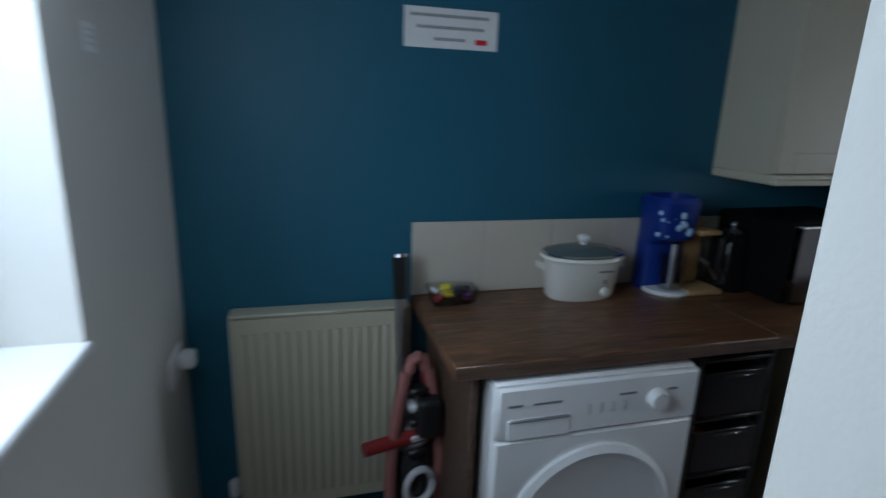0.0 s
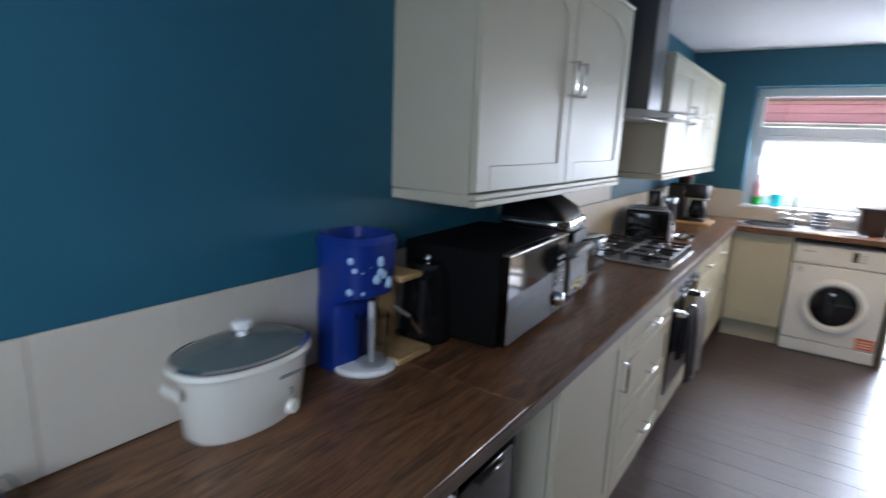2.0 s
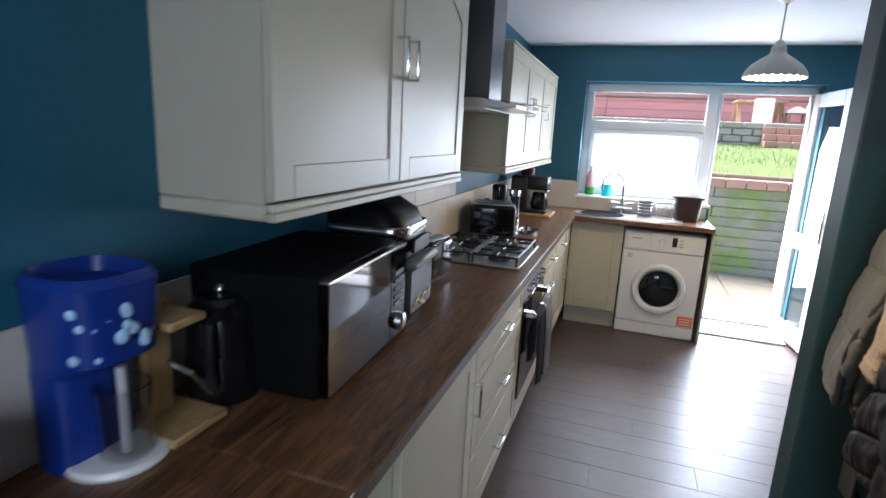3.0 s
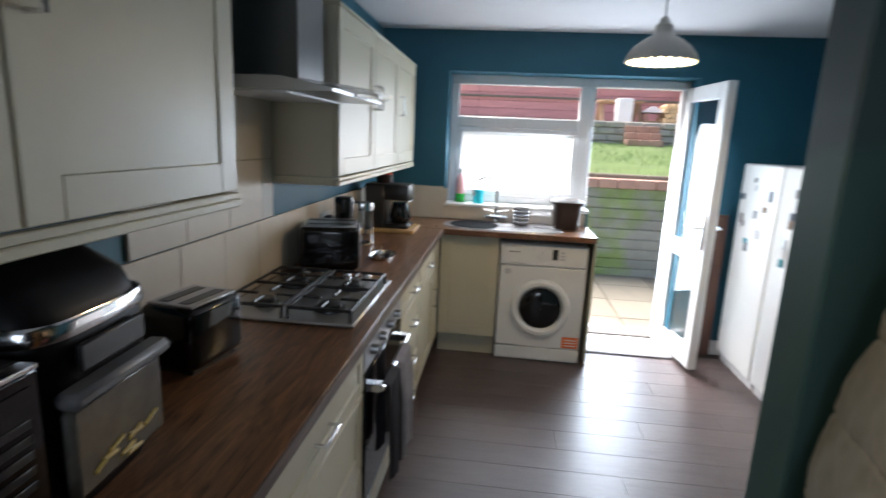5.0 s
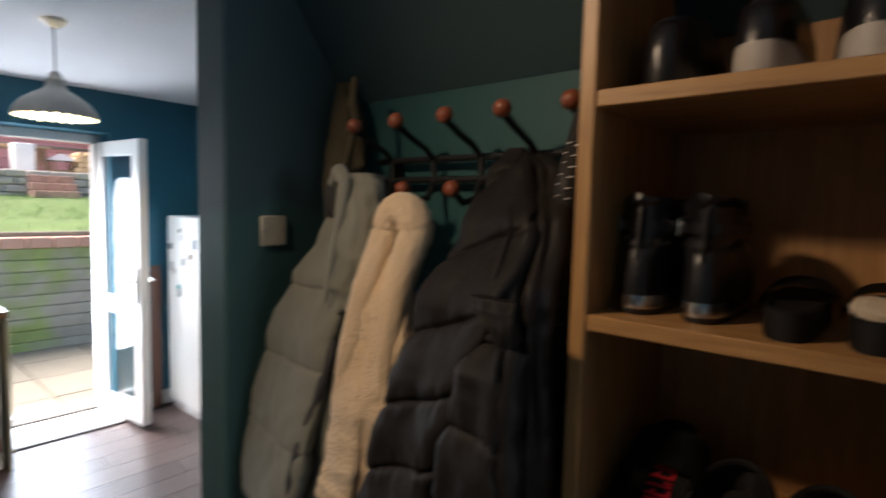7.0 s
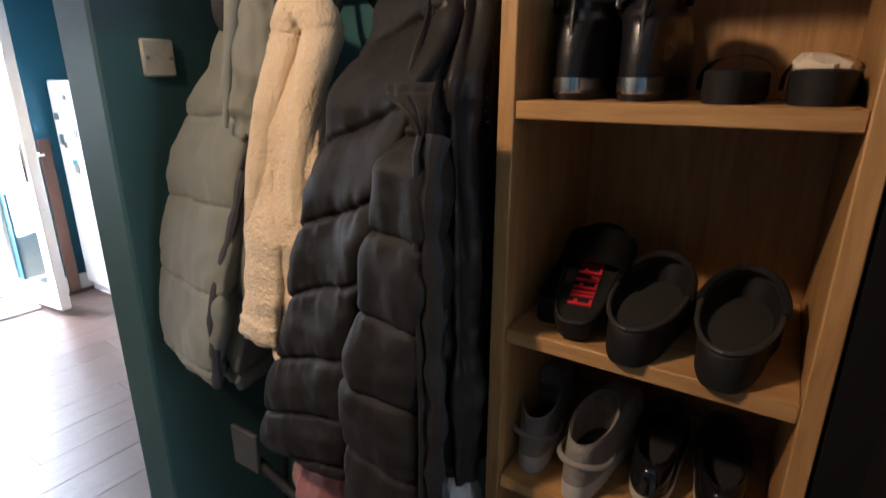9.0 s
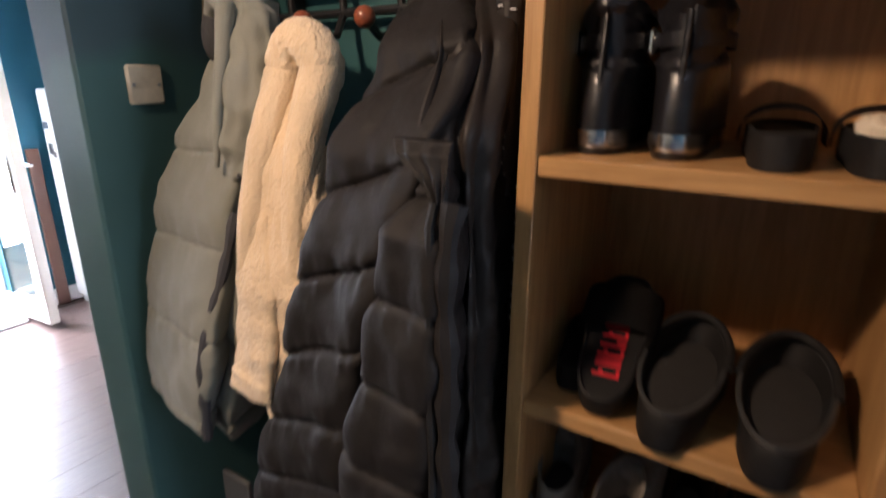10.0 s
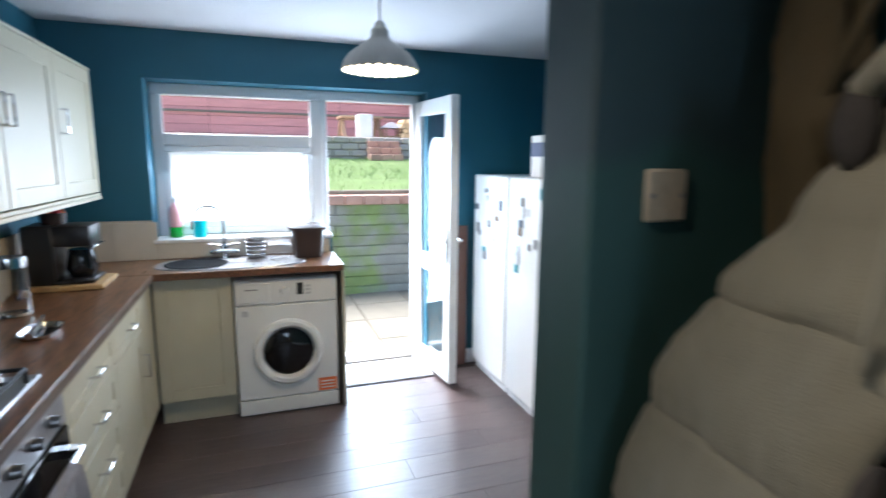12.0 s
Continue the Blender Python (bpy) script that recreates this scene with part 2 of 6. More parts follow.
# west wall with its window
WY0, WY1, WZ0, WZ1 = 0.27, 1.035, 1.11, 2.1
bm = B()
box(bm, (XW - T, WY1, -0.1), (XW, YN, ZC))
box(bm, (XW - T, -1.7, -0.1), (XW, WY0, ZC))
box(bm, (XW - T, WY0, -0.1), (XW, WY1, WZ0))
box(bm, (XW - T, WY0, WZ1), (XW, WY1, ZC))
setting("wall_west", bm, MAGNOLIA, "off-white painted wall with a window", "wall")

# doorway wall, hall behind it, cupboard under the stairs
setting("wall_hall", bx((0.795, 0.25, -0.1), (1.64, 0.365, ZC)), NEAR_BLACK, "short near-black wall beside the coat recess", "wall")
setting("door_lining", bx((0.77, 0.24, 0.0), (0.794, 0.366, ZC), 0.003), MAGNOLIA, "white painted end of the doorway wall", "trim")
setting("wall_hall_east", bx((0.9, -1.7, -0.1), (1.0, 0.25, ZC)), MAGNOLIA, "off-white painted hall wall", "wall")
setting("wall_hall_south", bx((XW, -1.7, -0.1), (0.9, -1.6, ZC)), MAGNOLIA, "off-white painted hall end wall", "wall")
setting("wall_recess_back", bx((1.6, -0.18, -0.1), (2.85, -0.063, ZC)), m("recess_teal_paint", (0.022, 0.1, 0.105), 0.6, 0, 0.1, 3, 0.08, 160), "teal painted back wall of the coat recess", "wall")
setting("wall_recess_side", bx((1.6, -0.063, -0.1), (1.676, 0.249, ZC)), NEAR_BLACK, "near-black side of the coat recess", "wall")
setting("wall_nib", bx((2.85, YS - 0.1, -0.1), (2.98, 0.28, ZC), 0.006), NIB, "teal green painted wall end with touched-up patches", "wall")
bm = B()
v = [bm.verts.new(p) for p in ((1.64, -0.062, 1.8), (2.849, -0.062, 1.8), (2.849, 0.28, 2.258), (1.64, 0.28, 2.258), (1.64, -0.062, 2.258), (2.849, -0.062, 2.258))]
for f in ((0, 1, 2, 3), (0, 3, 4), (1, 5, 2), (0, 4, 5, 1), (3, 2, 5, 4)):
    bm.faces.new([v[i] for i in f])
setting("stair_soffit", bm, NIB, "dark green sloping underside of the stairs", "ceiling")
for nm, lo, hi in (("baseboard", (XE - 0.016, YS, 0), (XE, OY0 - 0.03, 0.11)), ("baseboard", (2.98, YS, 0), (2.996, 0.28, 0.1)), ("baseboard", (XW, 1.05, 0), (XW + 0.016, YN, 0.1))):
    setting(nm, bx(lo, hi, 0.004), UPVC, "white gloss skirting board", "skirting")
setting("trim", bx((XE - 0.165, OY0 - 0.0, 0.0), (XE + 0.45, DW, 0.016), 0.004), PAPER, "pale worn threshold inside the back door", "threshold")
setting("trim", bx((XE - 0.185, OY0 - 0.0, 0.0), (XE - 0.165, DW, 0.012), 0.004), GREY, "dark metal threshold strip", "threshold")

# ---- east window and door frame, one plastic frame ----
FX0, FX1 = 6.06, 6.13
win = thing("window_1", "white plastic kitchen window over the sink", "window", (FX0, 0.73, SILL), kind="structure")


def fr(name, y0, y1, z0, z1, par=None, mat=None, d=0.0, label=""):
    p = par or win
    lx, ly, lz = p.location
    return part(name, bx((FX0 - lx - d, y0 - ly, z0 - lz), (FX1 - lx, y1 - ly, z1 - lz), 0.006, 2), mat or UPVC, p, label)


fr("window_frame", 0.235, OY1, 1.915, OZ)
fr("window_frame", 1.22, OY1, SILL, 1.915)
fr("window_frame", 0.235, 0.315, SILL, 1.915)
fr("window_frame", 0.315, 1.22, 1.603, 1.678)
fr("window_frame", 0.315, 1.22, SILL, SILL + 0.05)
for z0, z1, d in ((SILL + 0.05, 1.603, 0.012),):
    for y0, y1, a, b in ((0.315, 1.22, z0, z0 + 0.045), (0.315, 1.22, z1 - 0.04, z1), (0.315, 0.35, z0 + 0.045, z1 - 0.04), (1.18, 1.22, z0 + 0.045, z1 - 0.04)):
        fr("sash", y0, y1, a, b, d=d)
lx, ly, lz = win.location
p1 = part("pane", bx((0.03, 0.35 - ly, 1.125 - lz), (0.036, 1.18 - ly, 1.563 - lz)), FROST, win, "obscured glass pane")
p2 = part("pane", bx((0.03, 0.315 - ly, 1.678 - lz), (0.036, 1.22 - ly, 1.915 - lz)), PANE, win, "clear glass pane")
p1.visible_shadow = p2.visible_shadow = False
part("window_sill", bx((XE - 0.02 - lx, DW - ly, -0.022), (0.0, OY1 - ly, 0.0), 0.004), WHITE, win, "white window board")

dfr = thing("door_1", "white plastic back door frame", "door frame", (FX0, -0.1, 0), kind="structure")
fr("door_frame", -0.46, 0.235, 1.92, OZ, dfr)
fr("door_frame", -0.46, -0.41, 0, 1.92, dfr)
fr("door_frame", 0.205, 0.235, 0, 1.92, dfr)
part("door_sill", bx((0.0, -0.31, 0.0), (0.14, 0.25, 0.03), 0.006), m("weathered_sill", (0.1, 0.085, 0.07), 0.6, 0, 0.3, 12, 0.2, 60), dfr, "worn dark sill")

leaf = thing("back_door", "white plastic half-glazed back door, standing open", "door", (6.05, -0.455, 0.03), 185.5)
LW, LH = 0.6, 1.9


def lf(name, x0, x1, z0, z1, mat=UPVC, y0=-0.03, y1=0.03, bev=0.006, label=""):
    return part(name, bx((x0, y0, z0), (x1, y1, z1), bev, 2), mat, leaf, label)


lf("stile", 0, 0.095, 0, LH)
lf("stile", LW - 0.095, LW, 0, LH)
lf("rail", 0.095, LW - 0.095, LH - 0.1, LH)
lf("rail", 0.095, LW - 0.095, 0.0, 0.13)
lf("rail", 0.095, LW - 0.095, 0.72, 0.84)
for z0, z1 in ((0.13, 0.72), (0.84, LH - 0.1)):
    g = lf("pane", 0.09, LW - 0.09, z0, z1, DOOR_GLASS, -0.006, 0.006, 0)
    g.visible_shadow = False
bm = B()
box(bm, (LW - 0.07, -0.045, 0.82), (LW - 0.035, 0.045, 1.06), 0.01, 2)
part("handle_plate", bm, CHROME, leaf)
for s in (-1, 1):
    bm = tube(B(), [(LW - 0.052, s * 0.03, 0.97), (LW - 0.052, s * 0.085, 0.97), (LW - 0.07, s * 0.09, 0.97), (LW - 0.17, s * 0.09, 0.97)], 0.009)
    part("lever_handle", bm, CHROME, leaf)

# ---- west window with net curtain ----
w2 = thing("window_2", "white framed side window with a net curtain", "window", (XW - 0.17, 0.65, WZ0), kind="structure")
for y0, y1, z0, z1 in ((-0.38, 0.385, 0, 0.06), (-0.38, 0.385, 0.93, 0.99), (-0.38, -0.32, 0.06, 0.93), (0.325, 0.385, 0.06, 0.93)):
    part("window_frame", bx((-0.05, y0, z0), (0.02, y1, z1), 0.006, 2), UPVC, w2)
g = part("pane", bx((-0.02, -0.32, 0.06), (-0.014, 0.325, 0.93)), FROST, w2)
g.visible_shadow = False
part("window_sill", bx((0.02, -0.38, 0.0), (0.185, 0.385, 0.018), 0.005, 2), WHITE, w2)

# ---- kitchen units ----
FY = 1.245      # face of the north base units
WT = 0.91       # worktop surface


def worktop(name, lo, hi, mat=None):
    bm = bx((0, 0, 0), (hi[0] - lo[0], hi[1] - lo[1], 0.038), 0.0025, 2)
    ob = part(name, bm, mat or WORKTOP)
    ob.location = (lo[0], lo[1], WT - 0.038)
    return tagged(ob, "dark walnut laminate kitchen worktop", "worktop", group="worktops")


def bar_handle(parent, x, y, z, length, vertical=True, name="handle"):
    """A bow handle standing 3 cm off a face that looks to -y."""
    h = length / 2
    if vertical:
        pts = [(x, y, z - h), (x, y - 0.03, z - h), (x, y - 0.03, z - h * 0.3), (x, y - 0.03, z + h * 0.3), (x, y - 0.03, z + h), (x, y, z + h)]
    else:
        pts = [(x - h, y, z), (x - h, y - 0.03, z), (x - h * 0.3, y - 0.03, z), (x + h * 0.3, y - 0.03, z), (x + h, y - 0.03, z), (x + h, y, z)]
    return part(name, tube(B(), pts, 0.005, 8), CHROME, parent, "brushed chrome bow handle")


def shaker(parent, name, x0, x1, z0, z1, y, th=0.02, arch=False, rim=0.07):
    """A framed door or drawer front that faces -y, its panel set back, in one mesh with its frame proud."""
    bm = bx((x0 + 0.002, y + 0.005, z0 + 0.002), (x1 - 0.002, y + th, z1 - 0.002), 0.0015)
    door = part(name, bm, CREAM, parent)
    w, h = x1 - x0, z1 - z0
    r = min(rim, h * 0.3)
    for nm, lo, hi in (("stile", (x0 + 0.002, y, z0 + 0.002), (x0 + r, y + 0.009, z1 - 0.002)), ("stile", (x1 - r, y, z0 + 0.002), (x1 - 0.002, y + 0.009, z1 - 0.002)),
                       ("rail", (x0 + r, y, z0 + 0.002), (x1 - r, y + 0.009, z0 + r)), ("rail", (x0 + r, y, z1 - r), (x1 - r, y + 0.009, z1 - 0.002))):
        part(nm, bx(lo, hi, 0.002, 2), CREAM, door)
    if arch:
        n = 14
        bm = B()
        a = []
        for i in range(n + 1):
            u = i / n
            xx = x0 + r + (w - 2 * r) * u
            zz = z1 - r - 0.07 * (1 - math.sin(math.pi * u)) ** 1.3
            a.append((xx, zz))
        for (xa, za), (xb, zb) in zip(a, a[1:]):
            v = [bm.verts.new(p) for p in ((xa, y, za), (xb, y, zb), (xb, y, z1 - r), (xa, y, z1 - r), (xa, y + 0.008, za), (xb, y + 0.008, zb))]
            bm.faces.new((v[0], v[1], v[2], v[3]))
            bm.faces.new((v[0], v[4], v[5], v[1]))
        part("arched_rail", bm, CREAM, door)
    return door


def base_unit(label, x0, x1, y=FY, depth=0.5, fronts=(), rz=0.0, loc=None, side_panels=True):
    """Carcass on a plinth; fronts are (z0, z1, kind of handle)."""
    w = x1 - x0
    at = loc or (x0, y, 0)
    u = thing("base_cabinet", label, "cabinet", at, rz, "kitchen base units")
    bm = B()
    box(bm, (0, 0.022, 0.14), (0.018, depth, WT - 0.04))
    box(bm, (w - 0.018, 0.022, 0.14), (w, depth, WT - 0.04))
    box(bm, (0.018, 0.022, 0.14), (w - 0.018, depth, 0.158))
    box(bm, (0.018, depth - 0.01, 0.158), (w - 0.018, depth, WT - 0.04))
    box(bm, (0.018, 0.022, WT - 0.06), (w - 0.018, 0.1, WT - 0.04))
    part("body", bm, CREAM_IN, u)
    part("plinth", bx((0, 0.06, 0), (w, 0.078, 0.138), 0.002), CREAM_IN, u)
    for z0, z1, kind in fronts:
        d = shaker(u, "drawer_front" if kind == "bar" else "door", 0, w, z0, z1, 0)
        if kind == "bar":
            bar_handle(d, w / 2, 0, (z0 + z1) / 2 + 0.0, 0.1, False)
        elif kind == "right":
            bar_handle(d, w - 0.035, 0, z1 - 0.18, 0.11)
        elif kind == "left":
            bar_handle(d, 0.035, 0, z1 - 0.18, 0.11)
    return u


worktop("worktop", (0.79, 1.225), (1.79, YN))
worktop("worktop", (1.792, 1.225), (5.38, YN))
worktop("worktop", (5.382, 0.21), (XE, YN))
for nm_, ln_ in (("worktop", 1.0), ("worktop.001", 3.583)):
    part("edging", bx((0.0, -0.004, 0.002), (ln_, 0.0, 0.034)), EDGE, bpy.data.objects[nm_], "scuffed edge strip")

base_unit("cream shaker base cabinet with one door", 2.035, 2.63, fronts=((0.15, 0.862, "right"),))
base_unit("cream base cabinet with a stack of drawers", 2.632, 3.42, fronts=((0.7, 0.862, "bar"), (0.43, 0.696, "bar"), (0.15, 0.426, "bar")))
base_unit("cream base cabinet with four drawers", 4.006, 4.6, fronts=((0.715, 0.862, "bar"), (0.53, 0.711, "bar"), (0.34, 0.526, "bar"), (0.15, 0.336, "bar")))
base_unit("cream corner base cabinet with drawers", 4.602, 5.12, fronts=((0.7, 0.862, "bar"), (0.15, 0.696, "right")))
tagged(part("filler_panel", bx((5.122, FY + 0.004, 0.14), (5.44, FY + 0.022, 0.868)), CREAM), "cream filler panel in the corner", "panel", kind="structure")
base_unit("cream shaker cabinet under the sink", 0, 0.405, depth=0.42, fronts=((0.15, 0.862, ""),), rz=-90, loc=(5.45, 1.245, 0))
tagged(part("end_panel", bx((5.43, 0.2, 0), (XE, 0.218, WT - 0.04), 0.002), CREAM_IN), "cream end panel beside the washing machine", "panel", kind="structure")
tagged(part("end_panel", bx((0.845, 1.26, 0), (0.863, YN, WT - 0.04), 0.002), EDGE), "brown wooden panel holding up the worktop end", "panel", kind="structure")

# oven under the hob
ov = thing("oven", "built-in oven with black glass door and steel handle", "oven", (3.422, FY, 0))
part("body", bx((0, 0.03, 0.14), (0.582, 0.5, 0.868)), BLACK, ov)
part("control_panel", bx((0.0, -0.002, 0.755), (0.582, 0.03, 0.862), 0.003), STEEL, ov)
for i in range(4):
    part("knob", cyl(B(), (0.1 + 0.125 * i, -0.002, 0.805), (0.1 + 0.125 * i, -0.026, 0.805), 0.018, 0.015, 18), STEEL, ov)
dr = part("oven_door", bx((0.003, -0.008, 0.27), (0.579, 0.03, 0.748), 0.004), GLOSS_BLACK, ov)
bm = tube(B(), [(0.05, -0.05, 0.69), (0.29, -0.053, 0.69), (0.53, -0.05, 0.69)], 0.011, 10)
for x in (0.06, 0.52):
    box(bm, (x - 0.02, -0.05, 0.676), (x + 0.02, -0.006, 0.704), 0.003)
part("handle", bm, CHROME, dr)
part("drawer_front", bx((0.003, -0.002, 0.15), (0.579, 0.03, 0.262), 0.003), CREAM, ov)

# tea towels on the oven handle
def towel(label, x, w, drop, mat, seed):
    rnd = random.Random(seed)
    bm = B()
    loops = []
    n = 14
    path = [(-0.036, -drop * 0.7), (-0.036, -0.1), (-0.037, 0.0), (-0.05, 0.014), (-0.066, 0.0), (-0.07, -0.12), (-0.072, -drop * 0.6), (-0.076, -drop)]
    for k in range(n + 1):
        u = k / n
        f = 0.008 * math.sin(u * 9 + seed) + 0.004 * math.sin(u * 23)
        loops.append([(x + w * (u - 0.5) * (1 - 0.1 * (abs(z) / drop)), y + (f if z < -0.05 else 0) - (0.012 if y < -0.05 else 0), 0.69 + z) for y, z in path])
    rings(bm, loops, closed=False)
    bmesh.ops.solidify(bm, geom=bm.faces[:], thickness=0.004)
    ob = part("tea_towel", bm, mat)
    ob.location = ov.location
    return tagged(ob, label, "towel")


TOWEL_D = m("dark_towel", (0.05, 0.05, 0.06), 0.9, 0, 0.3, 20, 0.5, 250)
TOWEL_L = m("pale_towel", (0.4, 0.38, 0.4), 0.9, 0, 0.35, 30, 0.5, 250)
towel("dark grey tea towel over the oven handle", 0.14, 0.15, 0.36, TOWEL_D, 1)
towel("pale patterned tea towel over the oven handle", 0.34, 0.18, 0.4, TOWEL_L, 2)

# gas hob
hob = thing("gas_hob", "stainless steel gas hob with four burners", "hob", (3.407, 1.276, WT))
part("tray", bx((0, 0, 0.0), (0.565, 0.465, 0.012), 0.005, 2), STEEL, hob)
for x, y, r in ((0.14, 0.12, 0.038), (0.14, 0.345, 0.03), (0.4, 0.345, 0.046), (0.4, 0.12, 0.034)):
    bm = lathe(B(), ((0, 0.012), (r * 1.5, 0.012), (r * 1.45, 0.02), (r * 1.05, 0.022), (r, 0.034), (r * 0.85, 0.038), (0, 0.038)), 22, (x, y, 0))
    part("burner", bm, BLACK, hob, "black burner cap")
for y in (0.015, 0.24):
    bm = B()
    z = 0.05
    tube(bm, [(0.02, y, 0.012), (0.02, y, z), (0.5, y, z), (0.5, y, 0.012)], 0.006, 6)
    tube(bm, [(0.02, y + 0.205, 0.012), (0.02, y + 0.205, z), (0.5, y + 0.205, z), (0.5, y + 0.205, 0.012)], 0.006, 6)
    for x in (0.02, 0.27, 0.5):
        tube(bm, [(x, y, z), (x, y + 0.205, z)], 0.006, 6)
    for x in (0.14, 0.4):
        tube(bm, [(x, y, z), (x, y + 0.07, z)], 0.005, 6)
        tube(bm, [(x, y + 0.205, z), (x, y + 0.135, z)], 0.005, 6)
        tube(bm, [(x - 0.1, y + 0.1025, z), (x - 0.035, y + 0.1025, z)], 0.005, 6)
        tube(bm, [(x + 0.035, y + 0.1025, z), (x + 0.1, y + 0.1025, z)], 0.005, 6)
    part("pan_support", bm, BLACK, hob, "black cast pan support")
for i in range(4):
    y = 0.1 + i * 0.085
    part("knob", lathe(B(), ((0.02, 0.012), (0.019, 0.03), (0.014, 0.034), (0, 0.034)), 16, (0.535, y, 0)), CHROME, hob)

# chimney hood
hd = thing("cooker_hood", "stainless chimney hood with a curved glass canopy", "hood", (3.69, YN, 1.6))
# chimney steel coloured darker to stand in for the dark room it reflects
part("chimney", bx((-0.12, -0.26, 0.06), (0.12, 0, 0.662), 0.003), m("hood_steel_darkened", (0.14, 0.14, 0.145), 0.32, 1.0, 0.1, 5, 0.03, 80, (20, 20, 1)), hd)
bm = B()
rings(bm, [[(x, 0.0, 0.02), (x, -0.43, 0.02), (x, -0.43, 0.03), (x, -0.28, 0.058), (x, 0.0, 0.058)] for x in (-0.295, 0.295)])
part("hood_body", bm, STEEL, hd, "slim steel body with a sloping front")
part("control_strip", bx((-0.07, -0.436, 0.022), (0.07, -0.43, 0.03), 0.001), BLACK, hd)
bm = B()
loops = []
for j in range(13):
    v = j / 12
    y = -0.2 - 0.32 * v
    loops.append([((i / 12 - 1) * 0.305 * (1 - 0.16 * v ** 6), y + 0.06 * abs(i / 12 - 1) ** 3 * v, 0.064 - 0.022 * v * v - 0.012 * abs(i / 12 - 1) ** 2 * v) for i in range(25)])
rings(bm, loops, closed=False)
bmesh.ops.solidify(bm, geom=bm.faces[:], thickness=0.006)
part("glass_canopy", bm, CLEAR, hd, "curved clear glass canopy")
part("filter", bx((-0.26, -0.28, 0.014), (0.26, -0.02, 0.022)), PALE, hd)

# wall units


def wall_unit(label, x0, x1, z0, z1, doors, arch=True):
    w = x1 - x0
    y = 1.488
    u = thing("wall_cabinet", label, "cabinet", (x0, y, z0), 0, "kitchen wall units")
    part("body", bx((0, 0.021, 0), (w, YN - y, z1 - z0), 0.001), CREAM_IN, u)
    bm = bx((-0.004, -0.006, -0.035), (w + 0.004, 0.018, -0.016), 0.003)
    box(bm, (-0.002, -0.003, -0.016), (w + 0.002, 0.018, 0.0), 0.003)
    box(bm, (-0.004, 0.018, -0.035), (0.014, YN - y, 0.0), 0.006, 2)
    box(bm, (w - 0.014, 0.018, -0.035), (w + 0.004, YN - y, 0.0), 0.006, 2)
    part("pelmet", bm, CREAM, u, "cream light pelmet")
    part("cornice", bx((-0.003, -0.004, z1 - z0), (w + 0.003, YN - y, z1 - z0 + 0.014), 0.004, 2), CREAM, u)
    for a, b, side in doors:
        d = shaker(u, "door", a - x0, b - x0, 0.003, z1 - z0 - 0.002, 0, arch=arch)
        bar_handle(d, (b - x0 - 0.035) if side == "r" else (a - x0 + 0.035), 0, 0.345, 0.105)
    return u


wall_unit("cream wall cabinet with two arched doors and pelmet", 1.938, 3.12, 1.352, 2.03, ((1.938, 2.527, "r"), (2.53, 3.12, "l")))
wall_unit("cream wall cabinet with three doors near the window", 3.927, 5.638, 1.334, 1.972, ((3.927, 4.495, "r"), (4.498, 5.065, "l"), (5.068, 5.638, "l")), False)

# appliances on the floor


def drum_machine(name, label, loc, rz, w, h, d, dark):
    u = thing(name, label, name.replace("_", " "), loc, rz, "laundry machines")
    part("body", bx((0, 0.02, 0.07), (w, d, h), 0.008, 3), WHITE, u)
    part("plinth", bx((0.01, 0.025, 0.0), (w - 0.01, d, 0.075)), WHITE, u)
    part("front_panel", bx((0.002, 0.0, 0.105), (w - 0.002, 0.022, h * 0.815), 0.007, 2), WHITE, u)
    part("kick_panel", bx((0.002, 0.001, 0.012), (w - 0.002, 0.022, 0.1), 0.004, 2), WHITE, u)
    part("control_panel", bx((0.002, -0.004, h * 0.82), (w - 0.002, 0.022, h - 0.004), 0.008, 3), WHITE, u)
    c = (w * 0.5, 0.0, h * 0.47)
    R = 0.2 if dark else 0.228

    def ring(profile, n=48):
        b = B()
        rings(b, [[(c[0] + r * math.cos(2 * math.pi * i / n), y, c[2] + r * math.sin(2 * math.pi * i / n)) for i in range(n)] for r, y in profile], True, False)
        return b

    if dark:
        door = part("door", ring(((R, 0.004), (R, -0.02), (R * 0.93, -0.034), (R * 0.82, -0.034), (R * 0.72, -0.012), (R * 0.7, 0.004))), WHITE, u, "round white porthole door")
        part("door_glass", ring(((R * 0.72, -0.014), (R * 0.6, -0.026), (R * 0.3, -0.034), (0.001, -0.036))), GLOSS_BLACK, door, "dark glass porthole")
    else:
        door = part("door", ring(((R * 1.12, 0.004), (R * 1.12, -0.012), (R * 1.04, -0.022), (R * 0.98, -0.016), (R * 0.95, -0.012), (0.001, -0.012))), WHITE, u, "round plain white door")
    return u


wm = drum_machine("washing_machine", "white front-loading washing machine under the worktop", (5.44, 0.832, 0), -90, 0.585, 0.835, 0.42, True)
part("detergent_drawer", bx((0.02, -0.009, 0.7), (0.2, 0.0, 0.815), 0.006, 2), WHITE, wm)
part("display", bx((0.35, -0.008, 0.735), (0.385, 0.0, 0.805), 0.002), BLACK, wm, "small black display")
for i in range(3):
    part("button", bx((0.4, -0.007, 0.735 + 0.022 * i), (0.43, 0.0, 0.747 + 0.022 * i), 0.002), PALE, wm)
part("dial", cyl(B(), (0.28, -0.004, 0.765), (0.28, -0.024, 0.765), 0.024, 0.02, 22), WHITE, wm)
part("label_bar", bx((0.06, -0.0105, 0.775), (0.13, -0.009, 0.781)), PRINT, wm)
part("sticker", bx((0.46, -0.0025, 0.115), (0.57, -0.0008, 0.195)), ORANGE, wm, "orange energy sticker")
